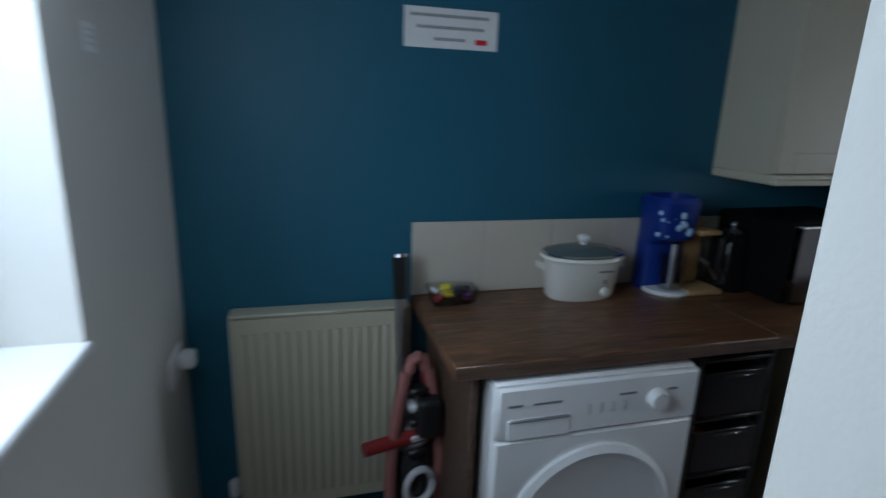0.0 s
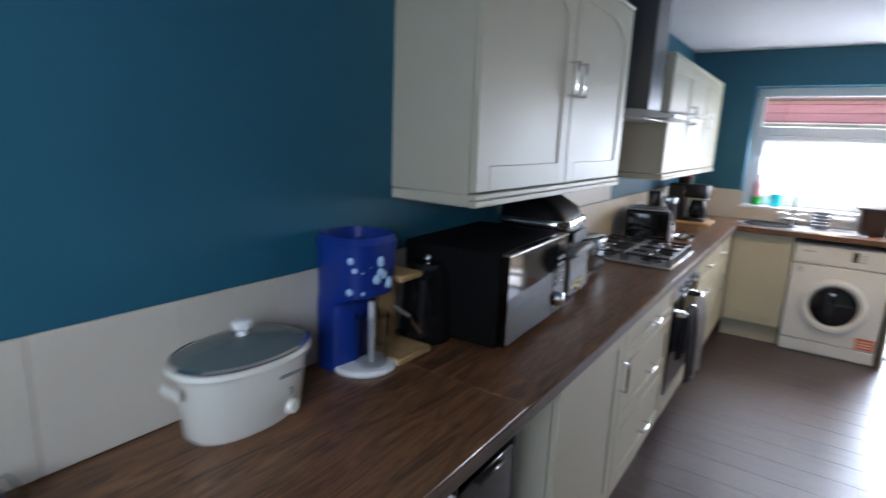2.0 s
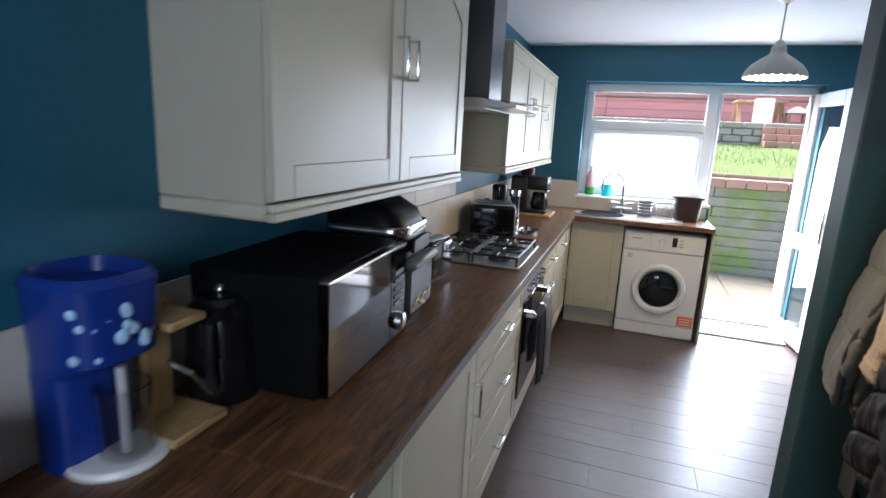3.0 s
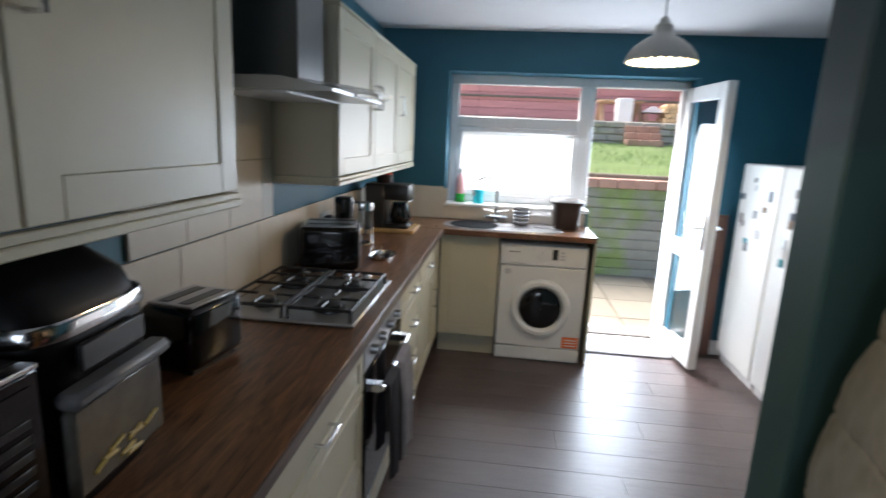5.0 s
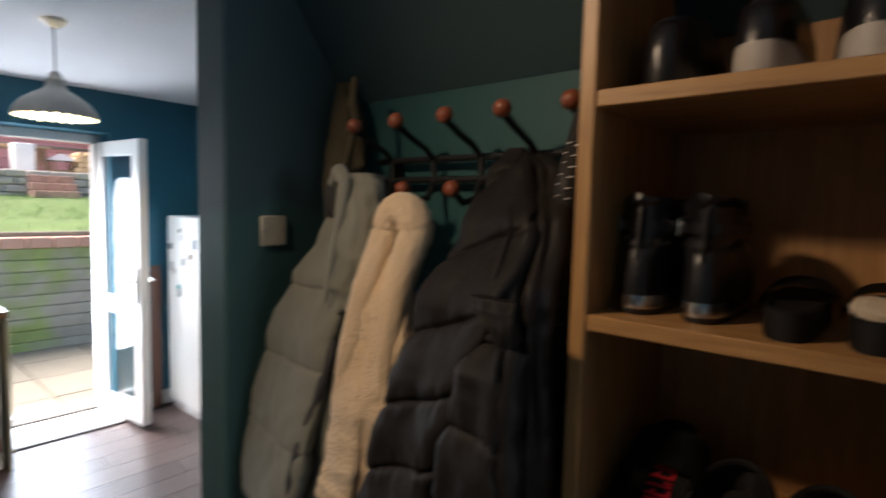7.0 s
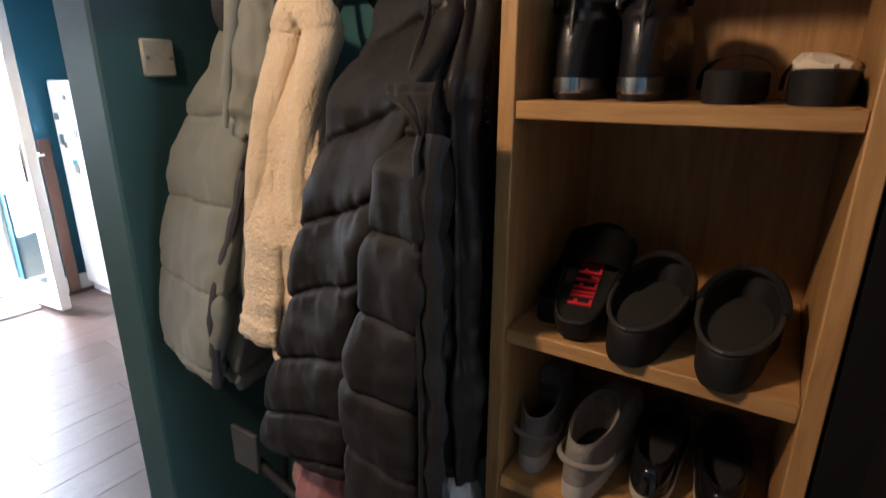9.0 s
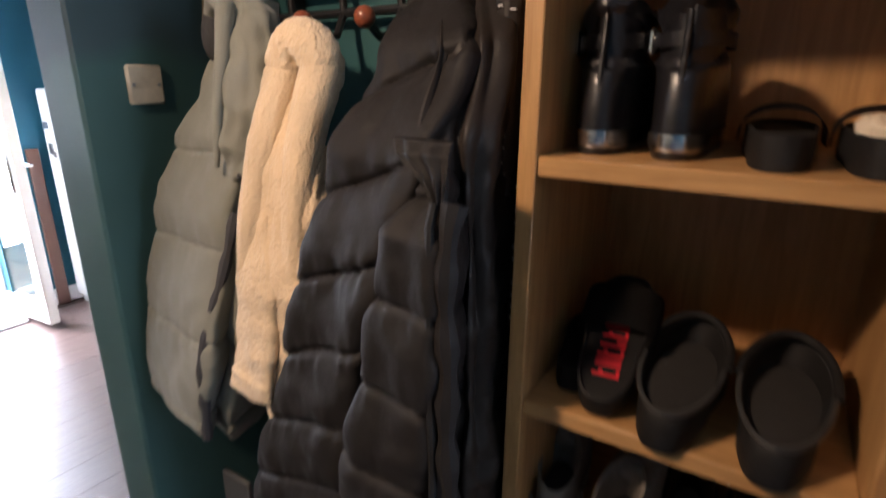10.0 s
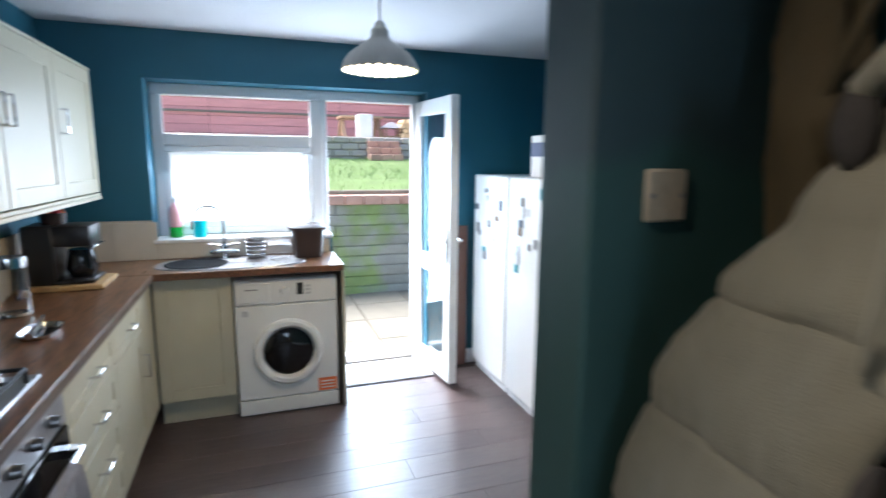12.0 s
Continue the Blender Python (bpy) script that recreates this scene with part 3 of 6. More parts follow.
for i in range(3):
    part("sticker_bar", bx((0.475, -0.0035, 0.13 + 0.02 * i), (0.555, -0.0026, 0.137 + 0.02 * i)), PAPER, wm)
part("coin_tray", bx((0.04, -0.004, 0.62), (0.075, 0.001, 0.655), 0.002), PALE, wm)

td = drum_machine("tumble_dryer", "white tumble dryer with a round dial", (0.893, 1.2, 0), 0, 0.605, 0.857, 0.55, False)
part("dial", lathe(B(), ((0.03, 0.0), (0.028, 0.02), (0.024, 0.026), (0, 0.026)), 26), WHITE, td, "round white program dial").matrix_basis = pose(0.465, -0.004, 0.78, 90, 0, 0)
part("tank_drawer", bx((0.03, -0.008, 0.705), (0.21, 0.0, 0.765), 0.012, 3), WHITE, td)
part("grip", bx((0.035, -0.012, 0.757), (0.205, -0.004, 0.765), 0.003), GREY, td)
for x, w in ((0.03, 0.04), (0.1, 0.08), (0.35, 0.05), (0.5, 0.03)):
    part("label_bar", bx((x, -0.0058, 0.8), (x + w, -0.0042, 0.806)), PRINT, td)
for i in range(4):
    part("label_bar", bx((0.26 + 0.035 * i, -0.0058, 0.755), (0.266 + 0.035 * i, -0.0042, 0.785)), PALE, td)

# drawer tower beside the dryer
tw = thing("drawer_tower", "narrow dark storage tower with clear plastic drawers", "storage tower", (1.56, 1.27, 0))
bm = B()
for x in (0, 0.262):
    for y in (0, 0.32):
        box(bm, (x, y, 0), (x + 0.018, y + 0.018, 0.84), 0.003)
for i in range(5):
    box(bm, (0, 0, 0.02 + 0.2 * i), (0.28, 0.34, 0.032 + 0.2 * i), 0.002)
part("frame", bm, BLACK, tw)
SMOKE = m("smoky_plastic", (0.07, 0.07, 0.075), 0.16, 0, 0.1)
SMOKE.node_tree.nodes["Principled BSDF"].inputs["Transmission Weight"].default_value = 0.55
for i in range(4):
    bm = B()
    z = 0.036 + 0.2 * i
    box(bm, (0.02, 0.0, z), (0.26, 0.006, z + 0.15), 0.003)
    box(bm, (0.02, 0.0, z), (0.026, 0.31, z + 0.15))
    box(bm, (0.254, 0.0, z), (0.26, 0.31, z + 0.15))
    box(bm, (0.02, 0.0, z), (0.26, 0.31, z + 0.006))
    box(bm, (0.09, -0.014, z + 0.13), (0.19, 0.0, z + 0.145), 0.004)
    part("drawer", bm, SMOKE, tw, "smoky clear plastic drawer")
ob = part("medicine_box", bx((-0.03, -0.03, 0), (0.03, 0.03, 0.07), 0.004), PAPER)
part("cap", cyl(B(), (0.01, 0, 0.07), (0.01, 0, 0.1), 0.012), ORANGE, ob)
ob.location = (1.66, 1.35, 0.442)
tagged(ob, "small white bottle with an orange cap in the drawer", "bottle")

# radiator
rd = thing("radiator", "cream convector radiator under the notice", "radiator", (0.216, YN, 0.2))
bm = bx((0, -0.075, 0.0), (0.56, -0.06, 0.69), 0.006, 2)
for i in range(17):
    x = 0.03 + i * 0.0315
    part("fin", bx((x, -0.083, 0.05), (x + 0.017, -0.0755, 0.64), 0.0035, 2), CREAM, rd)
part("panel", bm, CREAM, rd)
part("top_grille", bx((0.0, -0.082, 0.69), (0.56, -0.01, 0.702), 0.004), CREAM, rd)
for x in (0.0, 0.552):
    part("end_cap", bx((x, -0.078, 0.02), (x + 0.008, -0.01, 0.69), 0.003), CREAM, rd)
part("back_panel", bx((0.01, -0.03, 0.02), (0.55, -0.015, 0.68)), CREAM, rd)
part("pipe", tube(B(), [(-0.02, -0.045, 0.06), (-0.02, -0.045, -0.2)], 0.008), CHROME, rd)
part("valve", lathe(B(), ((0.013, 0), (0.016, 0.01), (0.016, 0.05), (0.012, 0.06), (0, 0.06)), 14, (-0.02, -0.045, 0.05)), WHITE, rd)
for x in (0.06, 0.5):
    part("bracket", bx((x - 0.012, -0.02, 0.1), (x + 0.012, 0.0, 0.62)), STEEL, rd)

# notice on the wall
sg = thing("notice", "white laminated notice with grey lettering", "sign", (0.753, YN, 1.703))
part("card", bx((0, -0.006, 0), (0.297, 0.0, 0.115), 0.0015), PAPER, sg)
for x, w, z in ((0.02, 0.25, 0.088), (0.04, 0.22, 0.055), (0.095, 0.1, 0.022)):
    k = x
    while k < x + w - 0.01:
        part("letter_bar", bx((k, -0.007, z), (k + 0.0115, -0.006, z + 0.009)), PRINT, sg)
        k += 0.0165
part("red_mark", bx((0.225, -0.0075, 0.016), (0.262, -0.006, 0.031)), RED, sg)

# socket in the corner and paper note on the west wall
sk = thing("wall_socket", "white double wall socket with a plug in it", "socket", (XW, 1.6, 0.8))
part("plate", bx((0, -0.073, -0.043), (0.01, 0.073, 0.043), 0.003), WHITE, sk)
part("plug", bx((0.01, 0.012, -0.024), (0.05, 0.06, 0.026), 0.008, 2), WHITE, sk)
nt_ = thing("paper_note", "small white paper note stuck on the wall", "note", (XW, 1.24, 1.6))
part("sheet", bx((0, -0.03, 0), (0.001, 0.03, 0.05)), PAPER, nt_)
for i in range(3):
    part("letter_bar", bx((0.001, -0.022, 0.012 + 0.012 * i), (0.0018, 0.022, 0.016 + 0.012 * i)), PALE, nt_)

# fridges
for i, (x0, lab) in enumerate(((5.27, "tall white fridge with magnets on its door"), (4.72, "tall white freezer with magnets on its door"))):
    f = thing("fridge" if i == 0 else "freezer", lab, "fridge", (x0, -0.8, 0), 0, "fridge and freezer")
    part("body", bx((0, -0.56, 0.03), (0.54, -0.06, 1.43), 0.008, 2), WHITE, f)
    d = part("door", bx((0, -0.055, 0.06), (0.54, 0.0, 1.43), 0.016, 4), WHITE, f)
    part("kick_panel", bx((0.01, -0.06, 0.0), (0.53, -0.03, 0.055)), PALE, f)
    for fx in (0.05, 0.49):
        part("foot", cyl(B(), (fx, -0.1, 0), (fx, -0.1, 0.032), 0.018), BLACK, f)
    rnd = random.Random(5 + i)
    cols = [PRINT, m("teal_magnet", (0.02, 0.25, 0.3), 0.4), PALE, STEEL, PRINT, m("brown_magnet", (0.2, 0.13, 0.08), 0.5), m("slate_magnet", (0.08, 0.1, 0.14), 0.5), PALE]
    for k in range(11):
        x, z = 0.06 + rnd.random() * 0.4, 0.85 + 0.48 * ((k * 0.37) % 1)
        w, h = rnd.uniform(0.03, 0.06), rnd.uniform(0.03, 0.07)
        part("magnet", bx((x, 0.0, z), (x + w, 0.006, z + h), 0.002), cols[(k * 3 + i) % 8], d)
bo = thing("cardboard_box", "white and blue carton on top of the freezer", "box", (4.8, -1.1, 1.43))
part("carton", bx((0, 0, 0), (0.3, 0.24, 0.24), 0.003), PAPER, bo)
part("printed_band", bx((-0.001, -0.001, 0.12), (0.301, 0.241, 0.2)), m("blue_grey_print", (0.09, 0.11, 0.2), 0.6), bo)
pl = part("plank", bx((0, 0, 0), (0.022, 0.07, 1.06), 0.003), m("brown_stained_wood", (0.11, 0.05, 0.035), 0.5, 0, 0.2, 4, 0.1, 40, (12, 12, 1)))
pl.matrix_basis = pose(5.825, -0.76, 0)
tagged(pl, "dark brown wooden board standing beside the fridge", "board")

# pendant lamp
pd = thing("pendant_lamp", "lit pendant lamp with a ribbed pale dome shade", "lamp", (4.41, 0.2, 1.87))
bm = B()
N = 96
prof = ((0.149, 0.0), (0.147, 0.01), (0.138, 0.032), (0.115, 0.062), (0.078, 0.09), (0.046, 0.112), (0.036, 0.125), (0.035, 0.15), (0.026, 0.16))
out = [[((r + (0.0035 * (0.5 + 0.5 * math.cos(24 * 2 * math.pi * i / N)) if k < 5 else 0)) * math.cos(2 * math.pi * i / N), (r + (0.0035 * (0.5 + 0.5 * math.cos(24 * 2 * math.pi * i / N)) if k < 5 else 0)) * math.sin(2 * math.pi * i / N), z + (0.004 * math.cos(24 * 2 * math.pi * i / N) if k == 0 else 0)) for i in range(N)] for k, (r, z) in enumerate(prof)]
inn = [[(p[0] * 0.965, p[1] * 0.965, p[2] - 0.002) for p in ring_] for ring_ in reversed(out[:6])]
rings(bm, list(reversed(inn)) [::-1] + out, True, False)
part("shade", bm, CERAMIC, pd, "ribbed grey-white dome shade")
part("lamp_holder", lathe(B(), ((0.02, 0.085), (0.022, 0.1), (0.022, 0.172), (0.012, 0.185), (0, 0.185)), 18), PALE, pd)
part("bulb", lathe(B(), ((0.001, 0.012), (0.02, 0.018), (0.03, 0.04), (0.028, 0.06), (0.015, 0.09), (0.013, 0.1)), 18), BULB, pd).visible_shadow = False
part("cable", tube(B(), [(0, 0, 0.18), (0, 0, 0.387)], 0.004), PALE, pd)
part("ceiling_rose", lathe(B(), ((0.045, 0.392), (0.045, 0.384), (0.03, 0.369), (0.012, 0.359)), 22), WHITE, pd)
pl_ = lamp("pendant_bulb_light", "POINT", Matrix.Translation((4.41, 0.2, 1.905)), 8, (1.0, 0.72, 0.36))
pl_.data.shadow_soft_size = 0.04

# sink, tap and things at the window
si = thing("sink", "inset stainless steel sink with a round bowl and drainer", "sink", (5.61, 0.83, WT))
bm = B()
def oval(a, b, z, cx=0.0, cy=0.0, n=48, p=2.6):
    o = []
    for i in range(n):
        t_ = 2 * math.pi * i / n
        c_, s_ = math.cos(t_), math.sin(t_)
        o.append((cx + a * abs(c_) ** (2 / p) * (1 if c_ >= 0 else -1), cy + b * abs(s_) ** (2 / p) * (1 if s_ >= 0 else -1), z))
    return o
rings(bm, [oval(0.2, 0.42, 0.0), oval(0.197, 0.417, 0.007), oval(0.19, 0.41, 0.007), oval(0.185, 0.4, 0.004), oval(0.01, 0.3, 0.003)], True, False)
part("drainer", bm, STEEL, si)
# flat disc, its dark colour standing in for shade inside a sunken steel bowl
bm = lathe(B(), ((0.172, 0.008), (0.165, 0.011), (0.155, 0.009), (0.15, 0.006), (0.145, 0.005), (0.001, 0.0045)), 36, (0, 0.2, 0))
part("bowl", bm, m("shaded_bowl", (0.014, 0.015, 0.017), 0.8, 0.0, 0.2, spec=0.05), si)
for i in range(6):
    part("drainer_ridge", bx((-0.12, -0.3 + 0.045 * i, 0.004), (0.12, -0.29 + 0.045 * i, 0.009), 0.002), STEEL, si)
tp = thing("tap", "chrome swan-neck mixer tap behind the sink", "tap", (5.815, 0.885, WT))
part("base", lathe(B(), ((0.028, 0), (0.026, 0.02), (0.018, 0.05), (0.016, 0.09)), 18), CHROME, tp)
part("spout", tube(B(), [(0, 0, 0.05), (0, 0, 0.15)] + [(-0.02 * (1 - math.cos(a)), 0.085 - 0.085 * math.cos(a), 0.24 + 0.088 * math.sin(a)) for a in [k * math.pi / 12 for k in range(13)]] + [(-0.04, 0.172, 0.19)], 0.0095, 12), CHROME, tp)
part("deck_bar", bx((-0.03, -0.085, 0.03), (0.03, 0.085, 0.055), 0.01, 3), CHROME, tp)
part("lever", tube(B(), [(0, 0.0, 0.07), (0.0, 0.05, 0.085), (-0.02, 0.09, 0.09)], 0.008), CHROME, tp)
part("lever", tube(B(), [(0, 0.0, 0.07), (0.0, -0.05, 0.085), (-0.02, -0.09, 0.09)], 0.008), CHROME, tp)

ct = thing("cutlery_caddy", "ridged steel cutlery drainer by the sink", "drainer", (5.755, 0.7, WT + 0.006))
bm = lathe(B(), ((0.05, 0), (0.055, 0.005), (0.06, 0.12), (0.057, 0.12), (0.05, 0.008), (0, 0.008)), 26)
part("pot", bm, STEEL, ct)
for i in range(4):
    part("band", lathe(B(), ((0.0575 + 0.001 * i, 0.02 + 0.025 * i), (0.061 + 0.001 * i, 0.024 + 0.025 * i), (0.0575 + 0.001 * i, 0.028 + 0.025 * i)), 26), CHROME, ct)
BROWN = m("brown_plastic", (0.035, 0.018, 0.013), 0.45, 0, 0.1)
cb = thing("waste_caddy", "dark brown lidded plastic caddy on the worktop", "bin", (5.735, 0.385, WT + 0.004))
cb.scale = (1.12, 1.12, 1.15)
bm = rings(B(), [oval(0.085, 0.075, 0.0, p=5), oval(0.1, 0.088, 0.155, p=5), oval(0.094, 0.082, 0.155, p=5), oval(0.08, 0.07, 0.006, p=5)], True, False)
part("bucket", bm, BROWN, cb)
bm = rings(B(), [oval(0.116, 0.105, 0.152, p=4), oval(0.116, 0.105, 0.166, p=4), oval(0.1, 0.09, 0.175, p=4), oval(0.01, 0.01, 0.178, p=4)], True, False)
part("lid", bm, BROWN, cb)
dk = thing("dish_rack", "small grey wire plate rack on the drainer", "rack", (5.72, 0.54, WT + 0.006))
bm = B()
for i in range(7):
    y = -0.04 + 0.02 * i
    tube(bm, [(-0.1, y, 0.0), (-0.1, y, 0.09), (0.0, y, 0.12), (0.1, y, 0.09), (0.1, y, 0.0)], 0.0025, 5)
tube(bm, [(-0.1, -0.04, 0.005), (-0.1, 0.08, 0.005)], 0.003, 5)
tube(bm, [(0.1, -0.04, 0.005), (0.1, 0.08, 0.005)], 0.003, 5)
part("wires", bm, CHROME, dk)

bt = thing("soap_bottle", "clear washing-up liquid bottle with green liquid", "bottle", (5.98, 1.17, SILL))
bt.scale = (1.4, 1.4, 1.1)
part("liquid", lathe(B(), ((0.001, 0.0), (0.034, 0.002), (0.036, 0.01), (0.036, 0.06), (0.001, 0.06)), 20, sy=0.75), m("green_liquid", (0.02, 0.4, 0.06), 0.2), bt, "green liquid")
part("bottle", lathe(B(), ((0.0365, 0.061), (0.036, 0.14), (0.03, 0.17), (0.014, 0.19), (0.012, 0.2), (0, 0.2)), 20, sy=0.75), m("pink_label", (0.75, 0.4, 0.42), 0.35), bt)
part("cap", lathe(B(), ((0.014, 0.2), (0.014, 0.225), (0.006, 0.235), (0, 0.235)), 16), PAPER, bt)
cu = part("beaker", lathe(B(), ((0, 0), (0.03, 0.0), (0.034, 0.08), (0.032, 0.08), (0.028, 0.004), (0, 0.004)), 22), m("cyan_plastic", (0.0, 0.5, 0.6), 0.3))
cu.location = (5.96, 1.03, SILL)
cu.scale = (1.25, 1.25, 1.25)
tagged(cu, "small bright cyan plastic beaker on the sill", "beaker")

# ---- things along the north worktop ----
sc_ = thing("slow_cooker", "cream oval slow cooker with a glass lid", "slow cooker", (1.365, 1.664, WT))
sc_.scale = (0.96, 0.82, 0.92)
COOK = m("cream_enamel", (0.76, 0.75, 0.68), 0.25, 0, 0.04)
part("base", rings(B(), [oval(0.118, 0.078, 0.0, p=2.2), oval(0.13, 0.092, 0.014, p=2.2), oval(0.142, 0.11, 0.14, p=2.2), oval(0.146, 0.114, 0.15, p=2.2), oval(0.13, 0.1, 0.15, p=2.2)], True, False), COOK, sc_)
part("stoneware_rim", rings(B(), [oval(0.15, 0.118, 0.15, p=2.2), oval(0.155, 0.122, 0.158, p=2.2), oval(0.152, 0.12, 0.168, p=2.2), oval(0.138, 0.106, 0.168, p=2.2), oval(0.132, 0.1, 0.155, p=2.2)], True, False), COOK, sc_)
part("glass_lid", rings(B(), [oval(0.148, 0.116, 0.17, p=2.2), oval(0.146, 0.114, 0.176, p=2.2), oval(0.1, 0.078, 0.192, p=2.2), oval(0.04, 0.03, 0.2, p=2.2), oval(0.002, 0.002, 0.202, p=2.2)], True, False), m("smoked_lid", (0.12, 0.15, 0.15), 0.08, 0, 0.05, bump=0), sc_, "dark glass lid with a steel rim")
part("lid_rim", rings(B(), [oval(0.15, 0.118, 0.169, p=2.2), oval(0.152, 0.12, 0.174, p=2.2), oval(0.146, 0.114, 0.178, p=2.2)], True, False), CHROME, sc_)
part("knob", lathe(B(), ((0.012, 0.2), (0.012, 0.212), (0.021, 0.218), (0.022, 0.23), (0.016, 0.236), (0, 0.237)), 20), WHITE, sc_)
for s in (-1, 1):
    part("handle", bx((s * 0.135 - 0.022, -0.04, 0.115), (s * 0.16 + 0.0, 0.04, 0.14), 0.008, 3), COOK, sc_)
part("dial", lathe(B(), ((0.018, 0), (0.015, 0.014), (0, 0.015)), 18), COOK, sc_).matrix_basis = pose(0.045, -0.106, 0.045, 90, 0, 20)
part("label_bar", bx((0.02, -0.1125, 0.118), (0.075, -0.1085, 0.124)), PRINT, sc_)
part("label_bar", bx((0.04, -0.1135, 0.075), (0.05, -0.1085, 0.09)), PRINT, sc_)

bw = thing("snack_tub", "small clear tub with wrapped sweets in it", "tub", (0.91, 1.685, WT))
part("tub", rings(B(), [oval(0.07, 0.05, 0, p=5), oval(0.08, 0.058, 0.05, p=5), oval(0.077, 0.055, 0.05, p=5), oval(0.067, 0.047, 0.004, p=5), oval(0.002, 0.002, 0.004, p=5)], True, False), CLEAR, bw)
rnd = random.Random(3)
for k, colr in enumerate(((0.5, 0.05, 0.06), (0.6, 0.45, 0.03), (0.03, 0.03, 0.04), (0.2, 0.06, 0.25), (0.6, 0.6, 0.62), (0.55, 0.5, 0.05), (0.05, 0.1, 0.3), (0.04, 0.03, 0.05))):
    p = bx((-0.02, -0.013, -0.009), (0.02, 0.013, 0.009), 0.005, 2)
    ob = part("wrapped_sweet", p, m("wrapper", colr, 0.3, 0, 0.2, 30))
    ob.matrix_basis = pose(0.91 - 0.05 + 0.033 * (k % 4), 1.668 + 0.035 * (k // 4), WT + 0.02 + 0.012 * (k % 3), rnd.uniform(-40, 40), rnd.uniform(-40, 40), rnd.uniform(0, 180))
    tagged(ob, "small foil-wrapped sweet in the tub", "sweet", group="sweets in the tub")

sm = thing("drink_maker", "blue drink maker with white snow pattern and base", "drink maker", (1.705, 1.668, WT))
sm.scale = (1.0, 1.0, 1.07)
part("base", lathe(B(), ((0, 0), (0.082, 0), (0.085, 0.006), (0.08, 0.014), (0.05, 0.018), (0, 0.018)), 30, (0.01, -0.008, 0)), WHITE, sm)
part("column", rings(B(), [oval(0.075, 0.05, 0.0, 0, 0.05, p=3), oval(0.075, 0.05, 0.16, 0, 0.05, p=3), oval(0.08, 0.085, 0.19, 0, 0.015, p=3), oval(0.085, 0.088, 0.29, 0, 0.012, p=3), oval(0.088, 0.09, 0.31, 0, 0.012, p=3), oval(0.078, 0.08, 0.325, 0, 0.012, p=3), oval(0.07, 0.072, 0.3, 0, 0.012, p=3), oval(0.002, 0.002, 0.29, 0, 0.012, p=3)], True, False), BLUE, sm)
part("cup", lathe(B(), ((0.04, 0.02), (0.045, 0.14), (0.042, 0.14), (0.037, 0.024), (0, 0.022)), 22, (0, -0.04, 0)), CLEAR, sm, "clear plastic cup")
part("spindle", cyl(B(), (0, -0.04, 0.02), (0, -0.04, 0.17), 0.008), PALE, sm)
rnd = random.Random(11)
for k in range(16):
    a = rnd.uniform(-2.6, -0.6)
    r = rnd.uniform(0.006, 0.013)
    z = rnd.uniform(0.2, 0.28)
    c_ = (0.0845 * math.cos(a), 0.013 + 0.0875 * math.sin(a), z)
    part("snow_print", ball(B(), c_, r, 8, (1, 1, 1)), m("pale_blue_print", (0.4, 0.6, 0.8), 0.4), sm) if k < 1 else part("snow_print", ball(B(), c_, r, 8, (1, 1, 1)), bpy.data.materials["pale_blue_print"], sm)

ms = thing("mug_stand", "pale pine kitchen stand with two small shelves", "stand", (1.83, 1.65, WT))
part("base", bx((-0.07, -0.07, 0), (0.07, 0.08, 0.018), 0.004), PINE, ms)
part("post", bx((-0.03, 0.03, 0.018), (0.03, 0.05, 0.25), 0.003), PINE, ms)
part("top_shelf", bx((-0.045, -0.05, 0.215), (0.045, 0.05, 0.232), 0.004), PINE, ms)
part("hook", tube(B(), [(0.02, 0.03, 0.12), (0.03, -0.02, 0.1), (0.06, -0.04, 0.05)], 0.006), CHROME, ms)

kt = thing("kettle", "black cordless kettle behind the microwave", "kettle", (1.98, 1.66, WT))
part("body", lathe(B(), ((0, 0), (0.075, 0), (0.08, 0.02), (0.072, 0.2), (0.05, 0.23), (0, 0.235)), 24), GLOSS_BLACK, kt)
part("handle", tube(B(), [(-0.05, -0.04, 0.21), (-0.1, -0.06, 0.2), (-0.105, -0.06, 0.1), (-0.075, -0.045, 0.05)], 0.011), BLACK, kt)
part("lid_knob", ball(B(), (0, 0, 0.24), 0.014, 10), CHROME, kt)

mw = thing("microwave", "black microwave with a mirrored glass door", "microwave", (2.0, 1.42, WT), 3)
part("body", bx((0, 0.012, 0.012), (0.47, 0.33, 0.285), 0.006, 2), m("matt_black_case", (0.005, 0.005, 0.005), 0.6, spec=0.1), mw)
MIRROR = m("mirror_glass_door", (0.055, 0.055, 0.058), 0.06, 1.0, 0.03, bump=0)
dr_ = part("door", bx((0.004, -0.012, 0.02), (0.355, 0.012, 0.28), 0.003), MIRROR, mw, "mirrored silver door")
part("door_trim", bx((0.004, -0.014, 0.276), (0.466, 0.012, 0.284), 0.002), CHROME, mw)
part("control_panel", bx((0.358, -0.012, 0.02), (0.466, 0.012, 0.275), 0.003), MIRROR, mw)
part("dial", lathe(B(), ((0.026, 0), (0.024, 0.018), (0.018, 0.022), (0, 0.022)), 22), CHROME, mw).matrix_basis = pose(0.412, -0.012, 0.065, 90, 0, 0)
for i in range(5):
    part("button", bx((0.38, -0.0145, 0.115 + 0.022 * i), (0.445, -0.012, 0.127 + 0.022 * i), 0.001), BLACK, mw)
part("display", bx((0.375, -0.0145, 0.235), (0.45, -0.012, 0.258)), GLOSS_BLACK, mw)
for x in (0.04, 0.43):
    for y in (0.05, 0.3):
        part("foot", cyl(B(), (x, y, 0), (x, y, 0.013), 0.012), BLACK, mw)

